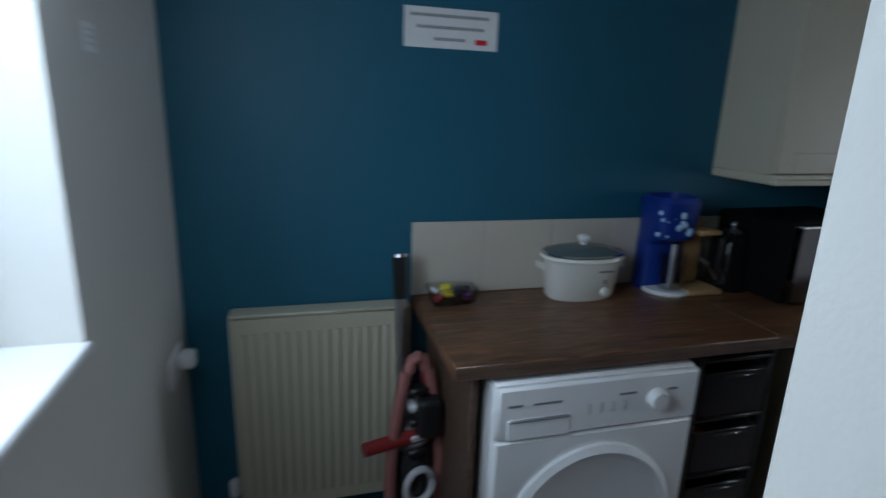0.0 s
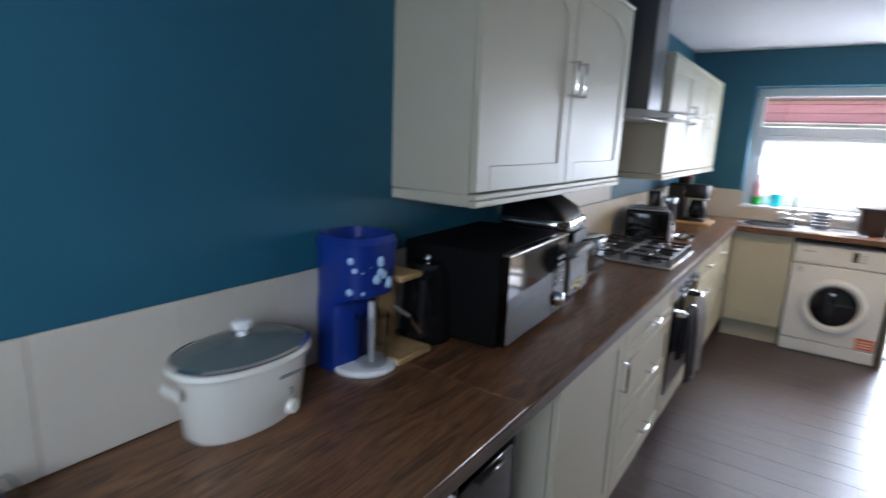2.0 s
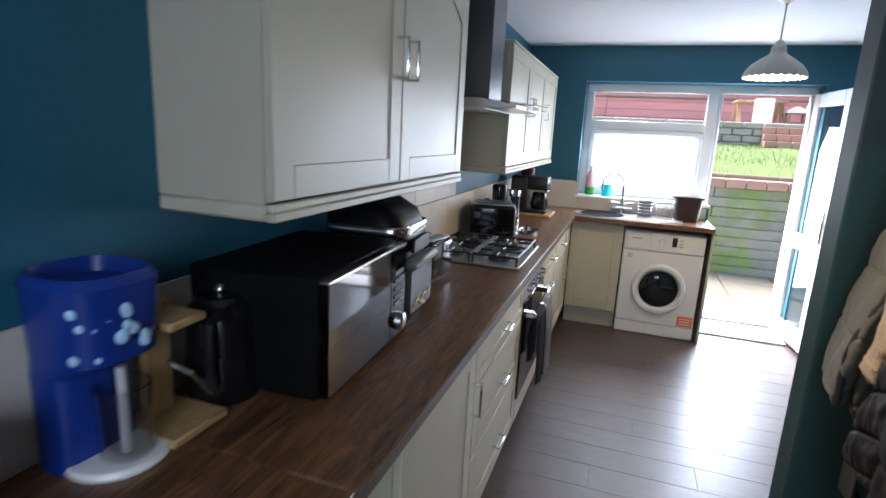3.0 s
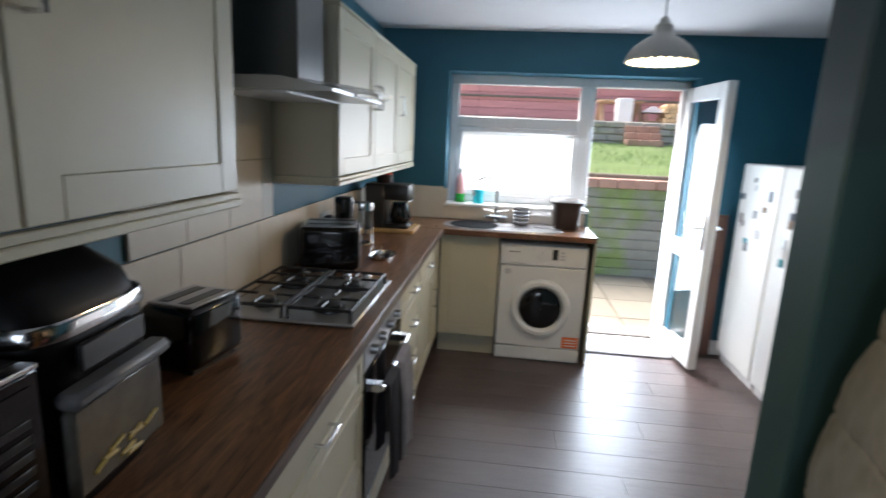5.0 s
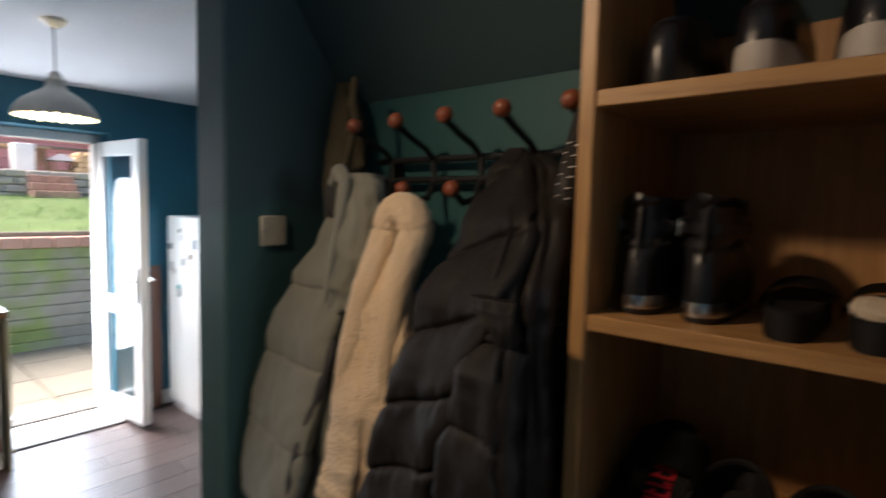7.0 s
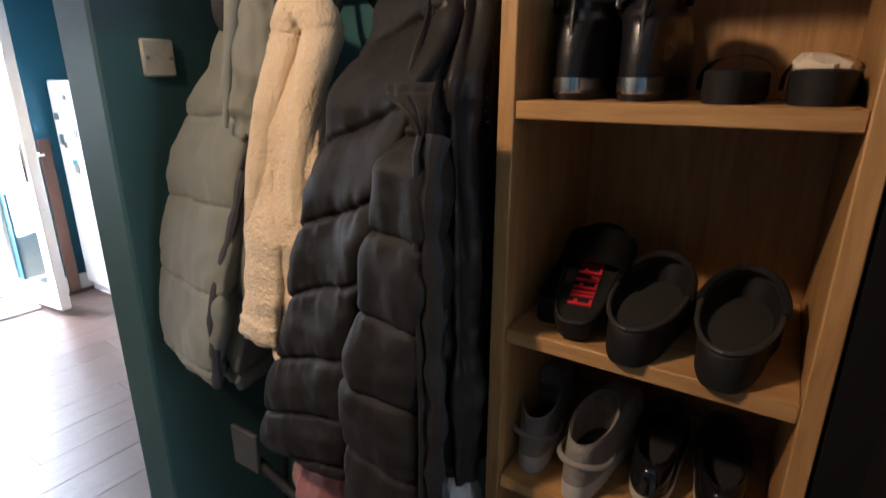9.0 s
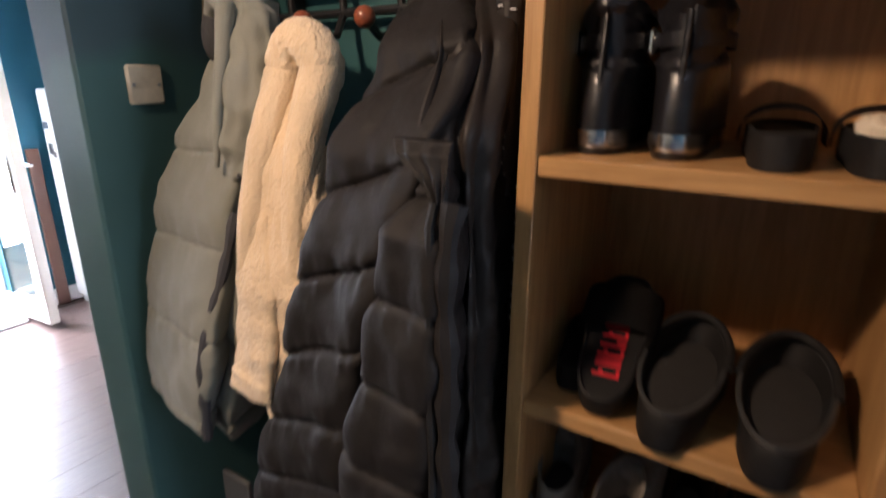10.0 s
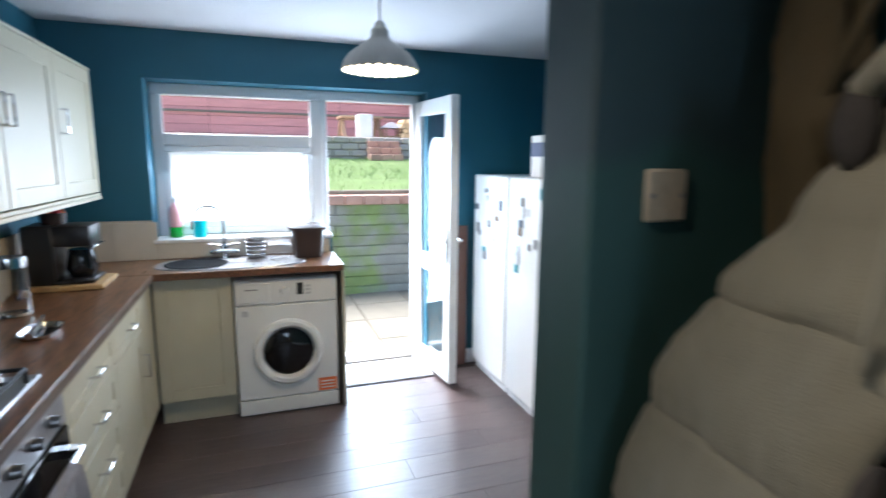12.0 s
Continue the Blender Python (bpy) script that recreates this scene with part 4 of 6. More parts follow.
af = thing("air_fryer", "black air fryer oven with a clear drawer and chrome band", "air fryer", (2.615, 1.585, WT), 4)
af.scale = (0.96, 0.96, 1.12)
bm = B()
loops = []
for z, y0, y1, w in ((0.0, -0.12, 0.14, 0.135), (0.03, -0.13, 0.15, 0.14), (0.2, -0.13, 0.155, 0.145), (0.26, -0.13, 0.155, 0.147), (0.31, -0.1, 0.15, 0.14), (0.345, -0.03, 0.13, 0.12), (0.355, 0.03, 0.1, 0.08)):
    cy, hy = (y0 + y1) / 2, (y1 - y0) / 2
    loops.append(oval(w, hy, z, 0, cy, 40, 4.5))
rings(bm, loops)
part("body", bm, m("satin_black", (0.006, 0.006, 0.007), 0.4, spec=0.15), af)
bm = B()
rings(bm, [oval(0.149, 0.146, 0.255, 0, 0.012, 40, 4.5), oval(0.151, 0.148, 0.262, 0, 0.012, 40, 4.5), oval(0.15, 0.147, 0.275, 0, 0.012, 40, 4.5), oval(0.146, 0.144, 0.28, 0, 0.012, 40, 4.5)], True, False)
part("chrome_band", bm, CHROME, af)
part("drawer", bx((-0.12, -0.15, 0.03), (0.12, -0.125, 0.17), 0.01, 3), m("window_drawer", (0.06, 0.058, 0.05), 0.22, 0, 0.5, 22, spec=0.5), af, "clear window drawer with food behind it")
bm = B()
rnd = random.Random(5)
FOOD = m("yellow_food", (0.36, 0.25, 0.05), 0.5, 0, 0.3, 30)
for k in range(9):
    x = rnd.uniform(-0.085, 0.06)
    z = rnd.uniform(0.045, 0.075)
    part("food", tube(B(), [(x, -0.1505, z), (x + 0.035, -0.1505, z + rnd.uniform(-0.006, 0.012))], 0.004, 6), FOOD, af, "yellow food at the drawer window")
part("drawer_handle", bx((-0.125, -0.168, 0.168), (0.125, -0.125, 0.192), 0.008, 3), m("grey_handle", (0.12, 0.12, 0.125), 0.4), af)
part("display", bx((-0.08, -0.146, 0.205), (0.08, -0.135, 0.245), 0.003), BLACK, af)


def toaster(label, loc, rz, w, d, h, slots):
    u = thing("toaster", label, "toaster", loc, rz, "toasters")
    part("body", bx((-w / 2, -d / 2, 0.012), (w / 2, d / 2, h), 0.025, 4), GLOSS_BLACK, u)
    part("end_panel", bx((w / 2 - 0.004, -d / 2 + 0.012, 0.02), (w / 2 + 0.004, d / 2 - 0.012, h - 0.012), 0.003), STEEL, u, "brushed steel end panel")
    part("top_plate", bx((-w / 2 + 0.02, -d / 2 + 0.015, h - 0.002), (w / 2 - 0.015, d / 2 - 0.015, h + 0.004), 0.002), STEEL, u)
    for i in range(slots):
        y = (i + 0.5) / slots * (d - 0.04) - (d - 0.04) / 2
        part("slot", bx((-w / 2 + 0.035, y - 0.014, h + 0.003), (w / 2 - 0.03, y + 0.014, h + 0.006)), BLACK, u)
    part("lever", bx((w / 2 + 0.004, -0.02, h * 0.55), (w / 2 + 0.025, 0.02, h * 0.62), 0.004), BLACK, u)
    part("foot_plate", bx((-w / 2 + 0.02, -d / 2 + 0.02, 0), (w / 2 - 0.02, d / 2 - 0.02, 0.013)), BLACK, u)
    return u


toaster("black two-slot toaster beside the hob", (3.1, 1.61, WT), -8, 0.2, 0.16, 0.17, 2)
toaster("black four-slot toaster with steel ends beyond the hob", (4.17, 1.6, WT), -75, 0.26, 0.26, 0.2, 2)

bl = thing("jug", "clear glass jug with a steel collar", "jug", (4.72, 1.6, WT))
part("body", lathe(B(), ((0, 0), (0.06, 0), (0.062, 0.01), (0.055, 0.2), (0.058, 0.23), (0.054, 0.23), (0.05, 0.012), (0, 0.01)), 24), CLEAR, bl)
part("handle", tube(B(), [(0.055, 0, 0.2), (0.095, 0, 0.19), (0.095, 0, 0.08), (0.06, 0, 0.05)], 0.009), BLACK, bl)
part("collar", lathe(B(), ((0.06, 0.19), (0.061, 0.21), (0.058, 0.23)), 24), CHROME, bl)
bl2 = thing("blender", "dark blender with a steel base", "blender", (4.5, 1.64, WT))
part("base", lathe(B(), ((0, 0), (0.06, 0), (0.06, 0.05), (0.045, 0.1), (0, 0.1)), 22), STEEL, bl2)
part("cup", lathe(B(), ((0.042, 0.1), (0.05, 0.26), (0.045, 0.28), (0, 0.285)), 22), GLOSS_BLACK, bl2)
sp = thing("spoon_rest", "white and steel spoon rest with utensils", "spoon rest", (4.42, 1.42, WT))
part("tray", rings(B(), [oval(0.09, 0.05, 0, p=3), oval(0.1, 0.06, 0.016, p=3), oval(0.096, 0.056, 0.016, p=3), oval(0.085, 0.045, 0.005, p=3), oval(0.002, 0.002, 0.004, p=3)], True, False), CHROME, sp)
part("spoon", tube(B(), [(-0.1, 0.0, 0.02), (0.0, 0.01, 0.022), (0.13, 0.03, 0.03)], [0.012, 0.006, 0.005], 8), CHROME, sp)
cf = thing("coffee_machine", "black coffee machine with a glass pot on a wooden tray", "coffee machine", (5.22, 1.55, WT))
part("tray", bx((-0.13, -0.17, 0), (0.15, 0.17, 0.025), 0.005), PINE, cf)
bm = B()
box(bm, (-0.1, 0.02, 0.025), (0.1, 0.15, 0.3), 0.012, 2)
box(bm, (-0.1, -0.13, 0.2), (0.1, 0.03, 0.3), 0.015, 2)
box(bm, (-0.1, -0.13, 0.025), (0.1, 0.03, 0.05), 0.008, 2)
part("body", bm, BLACK, cf)
part("pot", lathe(B(), ((0, 0.05), (0.055, 0.05), (0.07, 0.09), (0.055, 0.16), (0.05, 0.18), (0, 0.18)), 22, (0, -0.06, 0)), GLOSS_BLACK, cf)
part("band", bx((-0.102, -0.135, 0.19), (0.102, -0.11, 0.2), 0.002), CHROME, cf)
rp = thing("capsule_pot", "red and dark pot on the coffee machine", "pot", (5.25, 1.6, WT + 0.3))
part("pot", lathe(B(), ((0, 0), (0.05, 0), (0.055, 0.05), (0.05, 0.052), (0.0, 0.02)), 18), BROWN, rp)
rnd = random.Random(4)
for k in range(5):
    part("capsule", ball(B(), (0.03 * math.cos(k * 1.3), 0.03 * math.sin(k * 1.3), 0.05), 0.02, 10), RED if k % 2 else ORANGE, rp)
so = thing("wall_socket", "white double wall socket above the worktop", "socket", (4.55, YN - 0.012, 1.06))
part("plate", bx((-0.073, -0.01, -0.043), (0.073, 0.0, 0.043), 0.003), WHITE, so)
part("plug", bx((-0.05, -0.05, -0.025), (0.0, -0.01, 0.03), 0.008, 2), BLACK, so)

# vacuum cleaner by the radiator
vc = thing("vacuum_cleaner", "grey and dusty pink upright vacuum cleaner with red parts", "vacuum cleaner", (0.75, 1.56, 0), 12)
vc.scale = (1, 1, 0.955)
PINKP = m("dusty_pink_plastic", (0.3, 0.12, 0.11), 0.4)
REDP = m("dark_red_plastic", (0.22, 0.02, 0.02), 0.35)
part("floor_head", bx((-0.13, -0.16, 0.01), (0.13, 0.08, 0.09), 0.03, 3), GREY, vc)
part("bin", lathe(B(), ((0, 0.2), (0.06, 0.2), (0.065, 0.24), (0.065, 0.46), (0.055, 0.5), (0, 0.5)), 24), SMOKE, vc)
part("cyclone", lathe(B(), ((0.05, 0.5), (0.07, 0.54), (0.05, 0.6), (0.02, 0.66), (0, 0.66)), 20), GREY, vc)
part("motor", lathe(B(), ((0, 0.08), (0.08, 0.09), (0.085, 0.15), (0.06, 0.2), (0, 0.2)), 22), PINKP, vc)
part("wand", cyl(B(), (0, 0.05, 0.5), (0, 0.09, 1.0), 0.019, None, 14), STEEL, vc)
part("grip", cyl(B(), (0, 0.09, 0.99), (0, 0.1, 1.13), 0.021, 0.024, 14), BLACK, vc)
part("grip_cap", cyl(B(), (0, 0.1, 1.13), (0, 0.101, 1.14), 0.026, 0.022, 14), CHROME, vc)
for s in (-1, 1):
    pts = [(s * (0.085 - 0.06 * max(0, (z - 0.45) / 0.4) ** 1.5), -0.05, z) for z in [0.25 + 0.05 * k for k in range(12)]]
    part("hose", tube(B(), pts, 0.019, 10), PINKP, vc, "dusty pink ribbed hose")
part("hose_bend", tube(B(), [(-0.028, -0.05, 0.8), (-0.02, -0.05, 0.835), (0, -0.05, 0.845), (0.02, -0.05, 0.835), (0.028, -0.05, 0.8)], 0.019, 10), PINKP, vc)
part("cross_tool", cyl(B(), (-0.17, -0.05, 0.56), (0.1, -0.05, 0.57), 0.022, 0.026, 14), REDP, vc, "dark red attachment")
for k in range(5):
    part("fitting", bx((-0.03, -0.075, 0.5 + 0.055 * k), (0.03, -0.03, 0.525 + 0.055 * k), 0.006), PALE if k % 2 else BLACK, vc)
part("coil", tube(B(), [(0.045 * math.cos(a), -0.085, 0.4 + 0.06 * math.sin(a)) for a in [k * math.pi / 10 for k in range(24)]], 0.012, 8), PALE, vc)
br = thing("broom_handles", "dark brushes and tools standing beside the dryer panel", "tools", (0.815, 1.6, 0))
part("pole", cyl(B(), (0, 0, 0), (0, 0.05, 0.7), 0.012), REDP, br)
part("pole", cyl(B(), (-0.02, -0.1, 0), (-0.015, -0.06, 0.66), 0.011), BLACK, br)
part("brush", bx((-0.06, -0.14, 0.55), (0.02, -0.06, 0.68), 0.02, 3), BLACK, br)

# light switch on the wall end
sw = thing("light_switch", "old white square switch plate with grey screws", "switch", (2.85, 0.164, 1.475))
part("plate", bx((-0.01, -0.034, -0.036), (0.0, 0.034, 0.036), 0.004, 2), m("yellowed_plastic", (0.56, 0.49, 0.37), 0.45, 0, 0.2, 40), sw)
for y in (-0.024, 0.024):
    part("screw", cyl(B(), (-0.0095, y, 0.0), (-0.0115, y, 0.0), 0.0035, None, 10), STEEL, sw)

# ---- coat recess: rack, coats, shoe shelves ----
RACK_Y = -0.06
rk = thing("coat_rack", "black metal coat rack with round wooden knobs", "coat rack", (2.36, RACK_Y, 1.6))
IRON = m("black_iron", (0.014, 0.014, 0.015), 0.45, 0, 0.2, 20, 0.1)
KNOB = m("reddish_wood_knob", (0.26, 0.075, 0.038), 0.3, 0, 0.15, 20)
for z in (0.045, 0.0):
    part("rail", tube(B(), [(-0.31, 0.03, z), (0.33, 0.03, z)], 0.008, 8), IRON, rk)
for x in (-0.28, 0.29):
    part("bracket", bx((x - 0.012, 0.0, -0.05), (x + 0.012, 0.028, 0.05), 0.003), IRON, rk)
for k in range(5):
    x = 0.283 - 0.129 * k
    part("upper_hook", tube(B(), [(x, 0.03, 0.0), (x, 0.035, 0.045), (x, 0.06, 0.065), (x, 0.11, 0.085), (x, 0.15, 0.105)], 0.007, 8), IRON, rk)
    part("knob", ball(B(), (x, 0.152, 0.112), 0.0165, 14), KNOB, rk, "round reddish wooden knob")
    part("lower_hook", tube(B(), [(x, 0.03, 0.0), (x - 0.008, 0.06, -0.04), (x - 0.016, 0.11, -0.05), (x - 0.02, 0.145, -0.03)], 0.007, 8), IRON, rk)
    part("knob", ball(B(), (x - 0.02, 0.15, -0.025), 0.0165, 14), KNOB, rk, "round reddish wooden knob")


def fabric(name, colour, rough, bump, fine, var=0.2, sheen=0.0):
    mat = m(name, colour, rough, 0, var, 14, bump, fine)
    b = mat.node_tree.nodes["Principled BSDF"]
    b.inputs["Sheen Weight"].default_value = sheen
    return mat


SAGE = fabric("sage_grey_cloth", (0.185, 0.188, 0.155), 0.85, 0.35, 420, 0.16, 0.15)
TEDDY = fabric("cream_teddy_fleece", (0.62, 0.47, 0.3), 0.95, 1.0, 210, 0.22, 0.4)
NYLON = fabric("black_nylon", (0.0105, 0.0088, 0.0082), 0.66, 0.35, 60, 0.2)
LINING = fabric("black_lining", (0.019, 0.0155, 0.0135), 0.48, 0.25, 26, 0.2)
for cloth in (NYLON, LINING):
    cloth.node_tree.nodes["Principled BSDF"].inputs["Specular IOR Level"].default_value = 0.22
ROSE = fabric("dusty_rose_cloth", (0.36, 0.14, 0.14), 0.85, 0.3, 300, 0.15, 0.2)
KHAKI = fabric("khaki_cloth", (0.075, 0.06, 0.032), 0.85, 0.3, 300, 0.15)


def lerp_table(tab, z, soft=0.4):
    """Row of a table of (z, values...) at height z, eased between rows."""
    if z <= tab[0][0]:
        return tab[0][1:]
    for a, b in zip(tab, tab[1:]):
        if z <= b[0]:
            f = (z - a[0]) / (b[0] - a[0])
            f = f + soft * (f * f * (3 - 2 * f) - f)
            return [p + (q - p) * f for p, q in zip(a[1:], b[1:])]
    return tab[-1][1:]


def drape(tab, rows, cols, pitch, puff, slant=0.0, wrinkle=0.006, folds=0.0, nfold=5, seed=0, p=2.3, chevron=0.0):
    """A hanging garment: rows of rounded outlines (z, cx, cy, half width, half depth), quilted in horizontal channels."""
    z0, z1 = tab[0][0], tab[-1][0]
    loops = []
    for j in range(rows + 1):
        z = z0 + (z1 - z0) * j / rows
        cx, cy, a, d = lerp_table(tab, z)
        lp = []
        for i in range(cols):
            t = 2 * math.pi * i / cols
            c, s = math.cos(t), math.sin(t)
            ux = abs(c) ** (2 / p) * (1 if c >= 0 else -1)
            uy = abs(s) ** (2 / p) * (1 if s >= 0 else -1)
            q = (z + slant * ux + chevron * abs(ux - 0.25)) / pitch
            sd = abs(q - round(q)) * pitch
            pf = 0.4 * puff * (abs(math.sin(math.pi * q)) ** 0.6 - 0.5) - (0.5 * puff * math.exp(-((sd / 0.006) ** 2)))
            if puff:
                pf += 0.22 * puff * math.exp(-((sd / 0.03) ** 2)) * noise.noise(Vector((c * 22 + seed, s * 22, z * 12)))
            w = wrinkle * noise.noise(Vector((c * 2.2 + seed, s * 2.2, z * 9))) + wrinkle * 0.5 * noise.noise(Vector((c * 7 + seed, s * 7, z * 34)))
            w += folds * math.sin(nfold * t + 3 * noise.noise(Vector((seed, z * 3, 0)))) * (z1 - z) / (z1 - z0)
            g = pf + w
            lp.append((cx + a * ux + g * c, cy + d * uy + g * s, z + 0.006 * noise.noise(Vector((c * 3 + seed, s * 3, 1.7)))))
        loops.append(lp)
    return rings(B(), loops)


def garment(name, label, loc=(0, 0, 0)):
    return thing(name, label, "coat", loc, 0, "coats on the rack")


def loft(tab, rows, cols, pitch=0.0, puff=0.0, rise=0.0, wrinkle=0.006, folds=0.0, nfold=9, seed=0, bulge=0.1, hem=0.0, grain=0.0):
    """A hanging panel with depth, from rows of (z, left x, left y, right x, right y, depth): a bowed front between its two
    front edges and a slacker back, quilted in channels whose seams climb by rise from left to right."""
    z0, z1 = tab[0][0], tab[-1][0]
    loops = []
    for j in range(rows + 1):
        z = z0 + (z1 - z0) * j / rows
        xl, yl, xr, yr, d = lerp_table(tab, z, 0.7)
        w = math.hypot(xr - xl, yr - yl)
        nx, ny = -(yr - yl) / max(w, 1e-4), (xr - xl) / max(w, 1e-4)
        if ny < 0:
            nx, ny = -nx, -ny
        mx, my = (xl + xr) / 2 + bulge * w * nx, (yl + yr) / 2 + bulge * w * ny
        ctl = [Vector(c) for c in ((xl, yl), (mx, my), (xr, yr), (xr + 0.25 * (xl - xr), yr - 0.85 * d), (xl + 0.2 * (xr - xl), yl - d))]
        ring_, k = [], len(ctl)
        for i in range(cols):
            f = i * k / cols
            a, f = int(f), f - int(f)
            p0, p1, p2, p3 = (ctl[(a + o) % k] for o in (-1, 0, 1, 2))
            ring_.append(0.5 * (2 * p1 + (p2 - p0) * f + (2 * p0 - 5 * p1 + 4 * p2 - p3) * f * f + (3 * p1 - 3 * p2 + p3 - p0) * f ** 3))
        lp = []
        low = max(0.0, 1 - (z - z0) / (0.35 * (z1 - z0)))
        for i, p in enumerate(ring_):
            tg = ring_[(i + 1) % cols] - ring_[i - 1]
            nrm = Vector((tg.y, -tg.x)).normalized()
            if (p - Vector((mx, my)) * 0.4 - (ctl[3] + ctl[4]) * 0.3).dot(nrm) < 0:
                nrm = -nrm
            u = i / cols
            s = min(1.0, u / 0.4) if u < 0.7 else max(0.0, 1 - (u - 0.7) / 0.2) if u < 0.9 else 0.0
            g = 0.0
            if puff:
                q = (z - rise * s) / pitch + 0.08 * noise.noise(Vector((p.x * 9, p.y * 9, seed)))
                sd = abs(q - round(q)) * pitch
                g += puff * (abs(math.sin(math.pi * q)) ** 0.55 - 0.6) - 0.45 * puff * math.exp(-((sd / 0.005) ** 2))
                g += 0.4 * puff * math.exp(-((sd / 0.028) ** 2)) * noise.noise(Vector((p.x * 70 + seed, p.y * 70, z * 14)))
            g += wrinkle * (noise.noise(Vector((p.x * 11 + seed, p.y * 11, z * 8))) + 0.5 * noise.noise(Vector((p.x * 30 + seed, p.y * 30 + z * 20, z * 26))))
            if folds:
                g += folds * math.sin(nfold * 2 * math.pi * u + 2.2 * noise.noise(Vector((seed, z * 4, u * 3))) + 3 * z)
            if grain:
                g += grain * noise.noise(Vector((p.x * 170, p.y * 170, z * 170)))
            p = p + nrm * g
            lp.append((p.x, p.y, z + hem * s * low * low + 0.005 * noise.noise(Vector((u * 9, seed, 1.7))) * low))
        loops.append(lp)
    return rings(B(), loops)


def woolly(bm, amount, size):
    """Give a smooth mesh a knobbly pile."""
    bm.normal_update()
    for v_ in bm.verts:
        v_.co += v_.normal * amount * noise.noise(v_.co * size)
    return bm


# sage quilted coat: flat front panel, folded round to a zip edge, hood hanging to one side
c1 = garment("coat", "sage grey quilted winter coat with a hood")
T1 = [(0.885, 2.826, 0.24, 2.583, 0.3, 0.09), (0.91, 2.836, 0.248, 2.57, 0.315, 0.11), (1.05, 2.83, 0.235, 2.528, 0.305, 0.12), (1.25, 2.785, 0.212, 2.515, 0.258, 0.13), (1.39, 2.712, 0.195, 2.485, 0.238, 0.12), (1.47, 2.648, 0.18, 2.485, 0.212, 0.1), (1.56, 2.605, 0.16, 2.495, 0.18, 0.08), (1.6, 2.585, 0.15, 2.5, 0.165, 0.06)]
part("body", loft(T1, 250, 120, 0.152, 0.0065, 0.012, 0.006, seed=1, bulge=0.045), SAGE, c1)
T1b = [(0.86, 2.62, 0.24, 2.565, 0.255, 0.08), (0.89, 2.63, 0.25, 2.55, 0.27, 0.1), (1.1, 2.58, 0.25, 2.505, 0.25, 0.11), (1.3, 2.54, 0.21, 2.49, 0.205, 0.1)]
part("side_panel", loft(T1b, 130, 70, 0.152, 0.007, -0.01, 0.006, seed=4, bulge=0.12), SAGE, c1)
part("front_edge", tube(B(), [(2.572 - 0.056 * (z - 0.9) / 0.35 + 0.003 * math.sin(19 * z), 0.304 - 0.048 * max(0, z - 1.05) / 0.2 + 0.003 * math.sin(14 * z), z) for z in [0.89 + 0.02 * k for k in range(21)]], [0.009 + 0.002 * math.sin(2.1 * k) for k in range(21)], 8), m("coat_edge", (0.045, 0.045, 0.05), 0.6, 0, 0.2), c1, "dark zip edge of the coat")
T1h = [(1.325, 2.516, 0.235, 2.492, 0.225, 0.02), (1.345, 2.522, 0.248, 2.468, 0.228, 0.05), (1.39, 2.514, 0.25, 2.448, 0.215, 0.06), (1.44, 2.502, 0.24, 2.436, 0.208, 0.06), (1.52, 2.51, 0.215, 2.45, 0.192, 0.05), (1.58, 2.545, 0.19, 2.482, 0.175, 0.04), (1.602, 2.55, 0.178, 2.505, 0.17, 0.03)]
part("hood", loft(T1h, 120, 80, wrinkle=0.016, folds=0.001, nfold=9, seed=7, bulge=0.14), SAGE, c1)
# solid dark ball in place of the shade inside the hood; toggles share its colour
part("hood_lining", ball(B(), (2.595, 0.185, 1.55), 0.03, 16, (0.7, 0.5, 1.3)), m("dark_elastic_and_shade", (0.03, 0.03, 0.032), 0.85, 0, 0.3, 60, 0.5, 200), c1, "dark ball standing in for the shaded hollow of the hood")
part("hood_roll", tube(B(), [(2.602, 0.16, 1.55), (2.592, 0.18, 1.585), (2.56, 0.196, 1.602), (2.532, 0.204, 1.585), (2.518, 0.228, 1.52), (2.514, 0.25, 1.44), (2.52, 0.258, 1.36)], [0.012, 0.016, 0.018, 0.015, 0.011, 0.008, 0.004], 14), SAGE, c1)
for x, y, z in ((2.446, 0.226, 1.445), (2.46, 0.234, 1.395), (2.485, 0.244, 1.348)):
    part("toggle", ball(B(), (x, y, z), 0.006, 10), bpy.data.materials["dark_elastic_and_shade"], c1, "dark cord toggle")

# cream fleece, looped over a knob with two limbs hanging
c2 = garment("fleece_jacket", "cream teddy fleece hanging folded over a knob")
T2 = [(1.02, 2.475, 0.295, 2.385, 0.31, 0.05), (1.035, 2.482, 0.3, 2.375, 0.318, 0.065), (1.06, 2.478, 0.3, 2.372, 0.318, 0.065), (1.068, 2.474, 0.297, 2.372, 0.314, 0.06), (1.2, 2.452, 0.287, 2.36, 0.305, 0.06), (1.3, 2.44, 0.268, 2.385, 0.285, 0.05), (1.38, 2.425, 0.255, 2.4, 0.262, 0.03)]
part("left_limb", loft(T2, 220, 120, wrinkle=0.009, seed=5, bulge=0.13, grain=0.0012), TEDDY, c2)
T2b = [(0.985, 2.41, 0.285, 2.3, 0.29, 0.05), (1.0, 2.415, 0.29, 2.295, 0.295, 0.06), (1.2, 2.385, 0.29, 2.29, 0.285, 0.06), (1.31, 2.375, 0.285, 2.3, 0.272, 0.06), (1.4, 2.345, 0.255, 2.318, 0.248, 0.035)]
part("right_limb", loft(T2b, 220, 120, wrinkle=0.009, seed=6, bulge=0.14, grain=0.0012), TEDDY, c2)
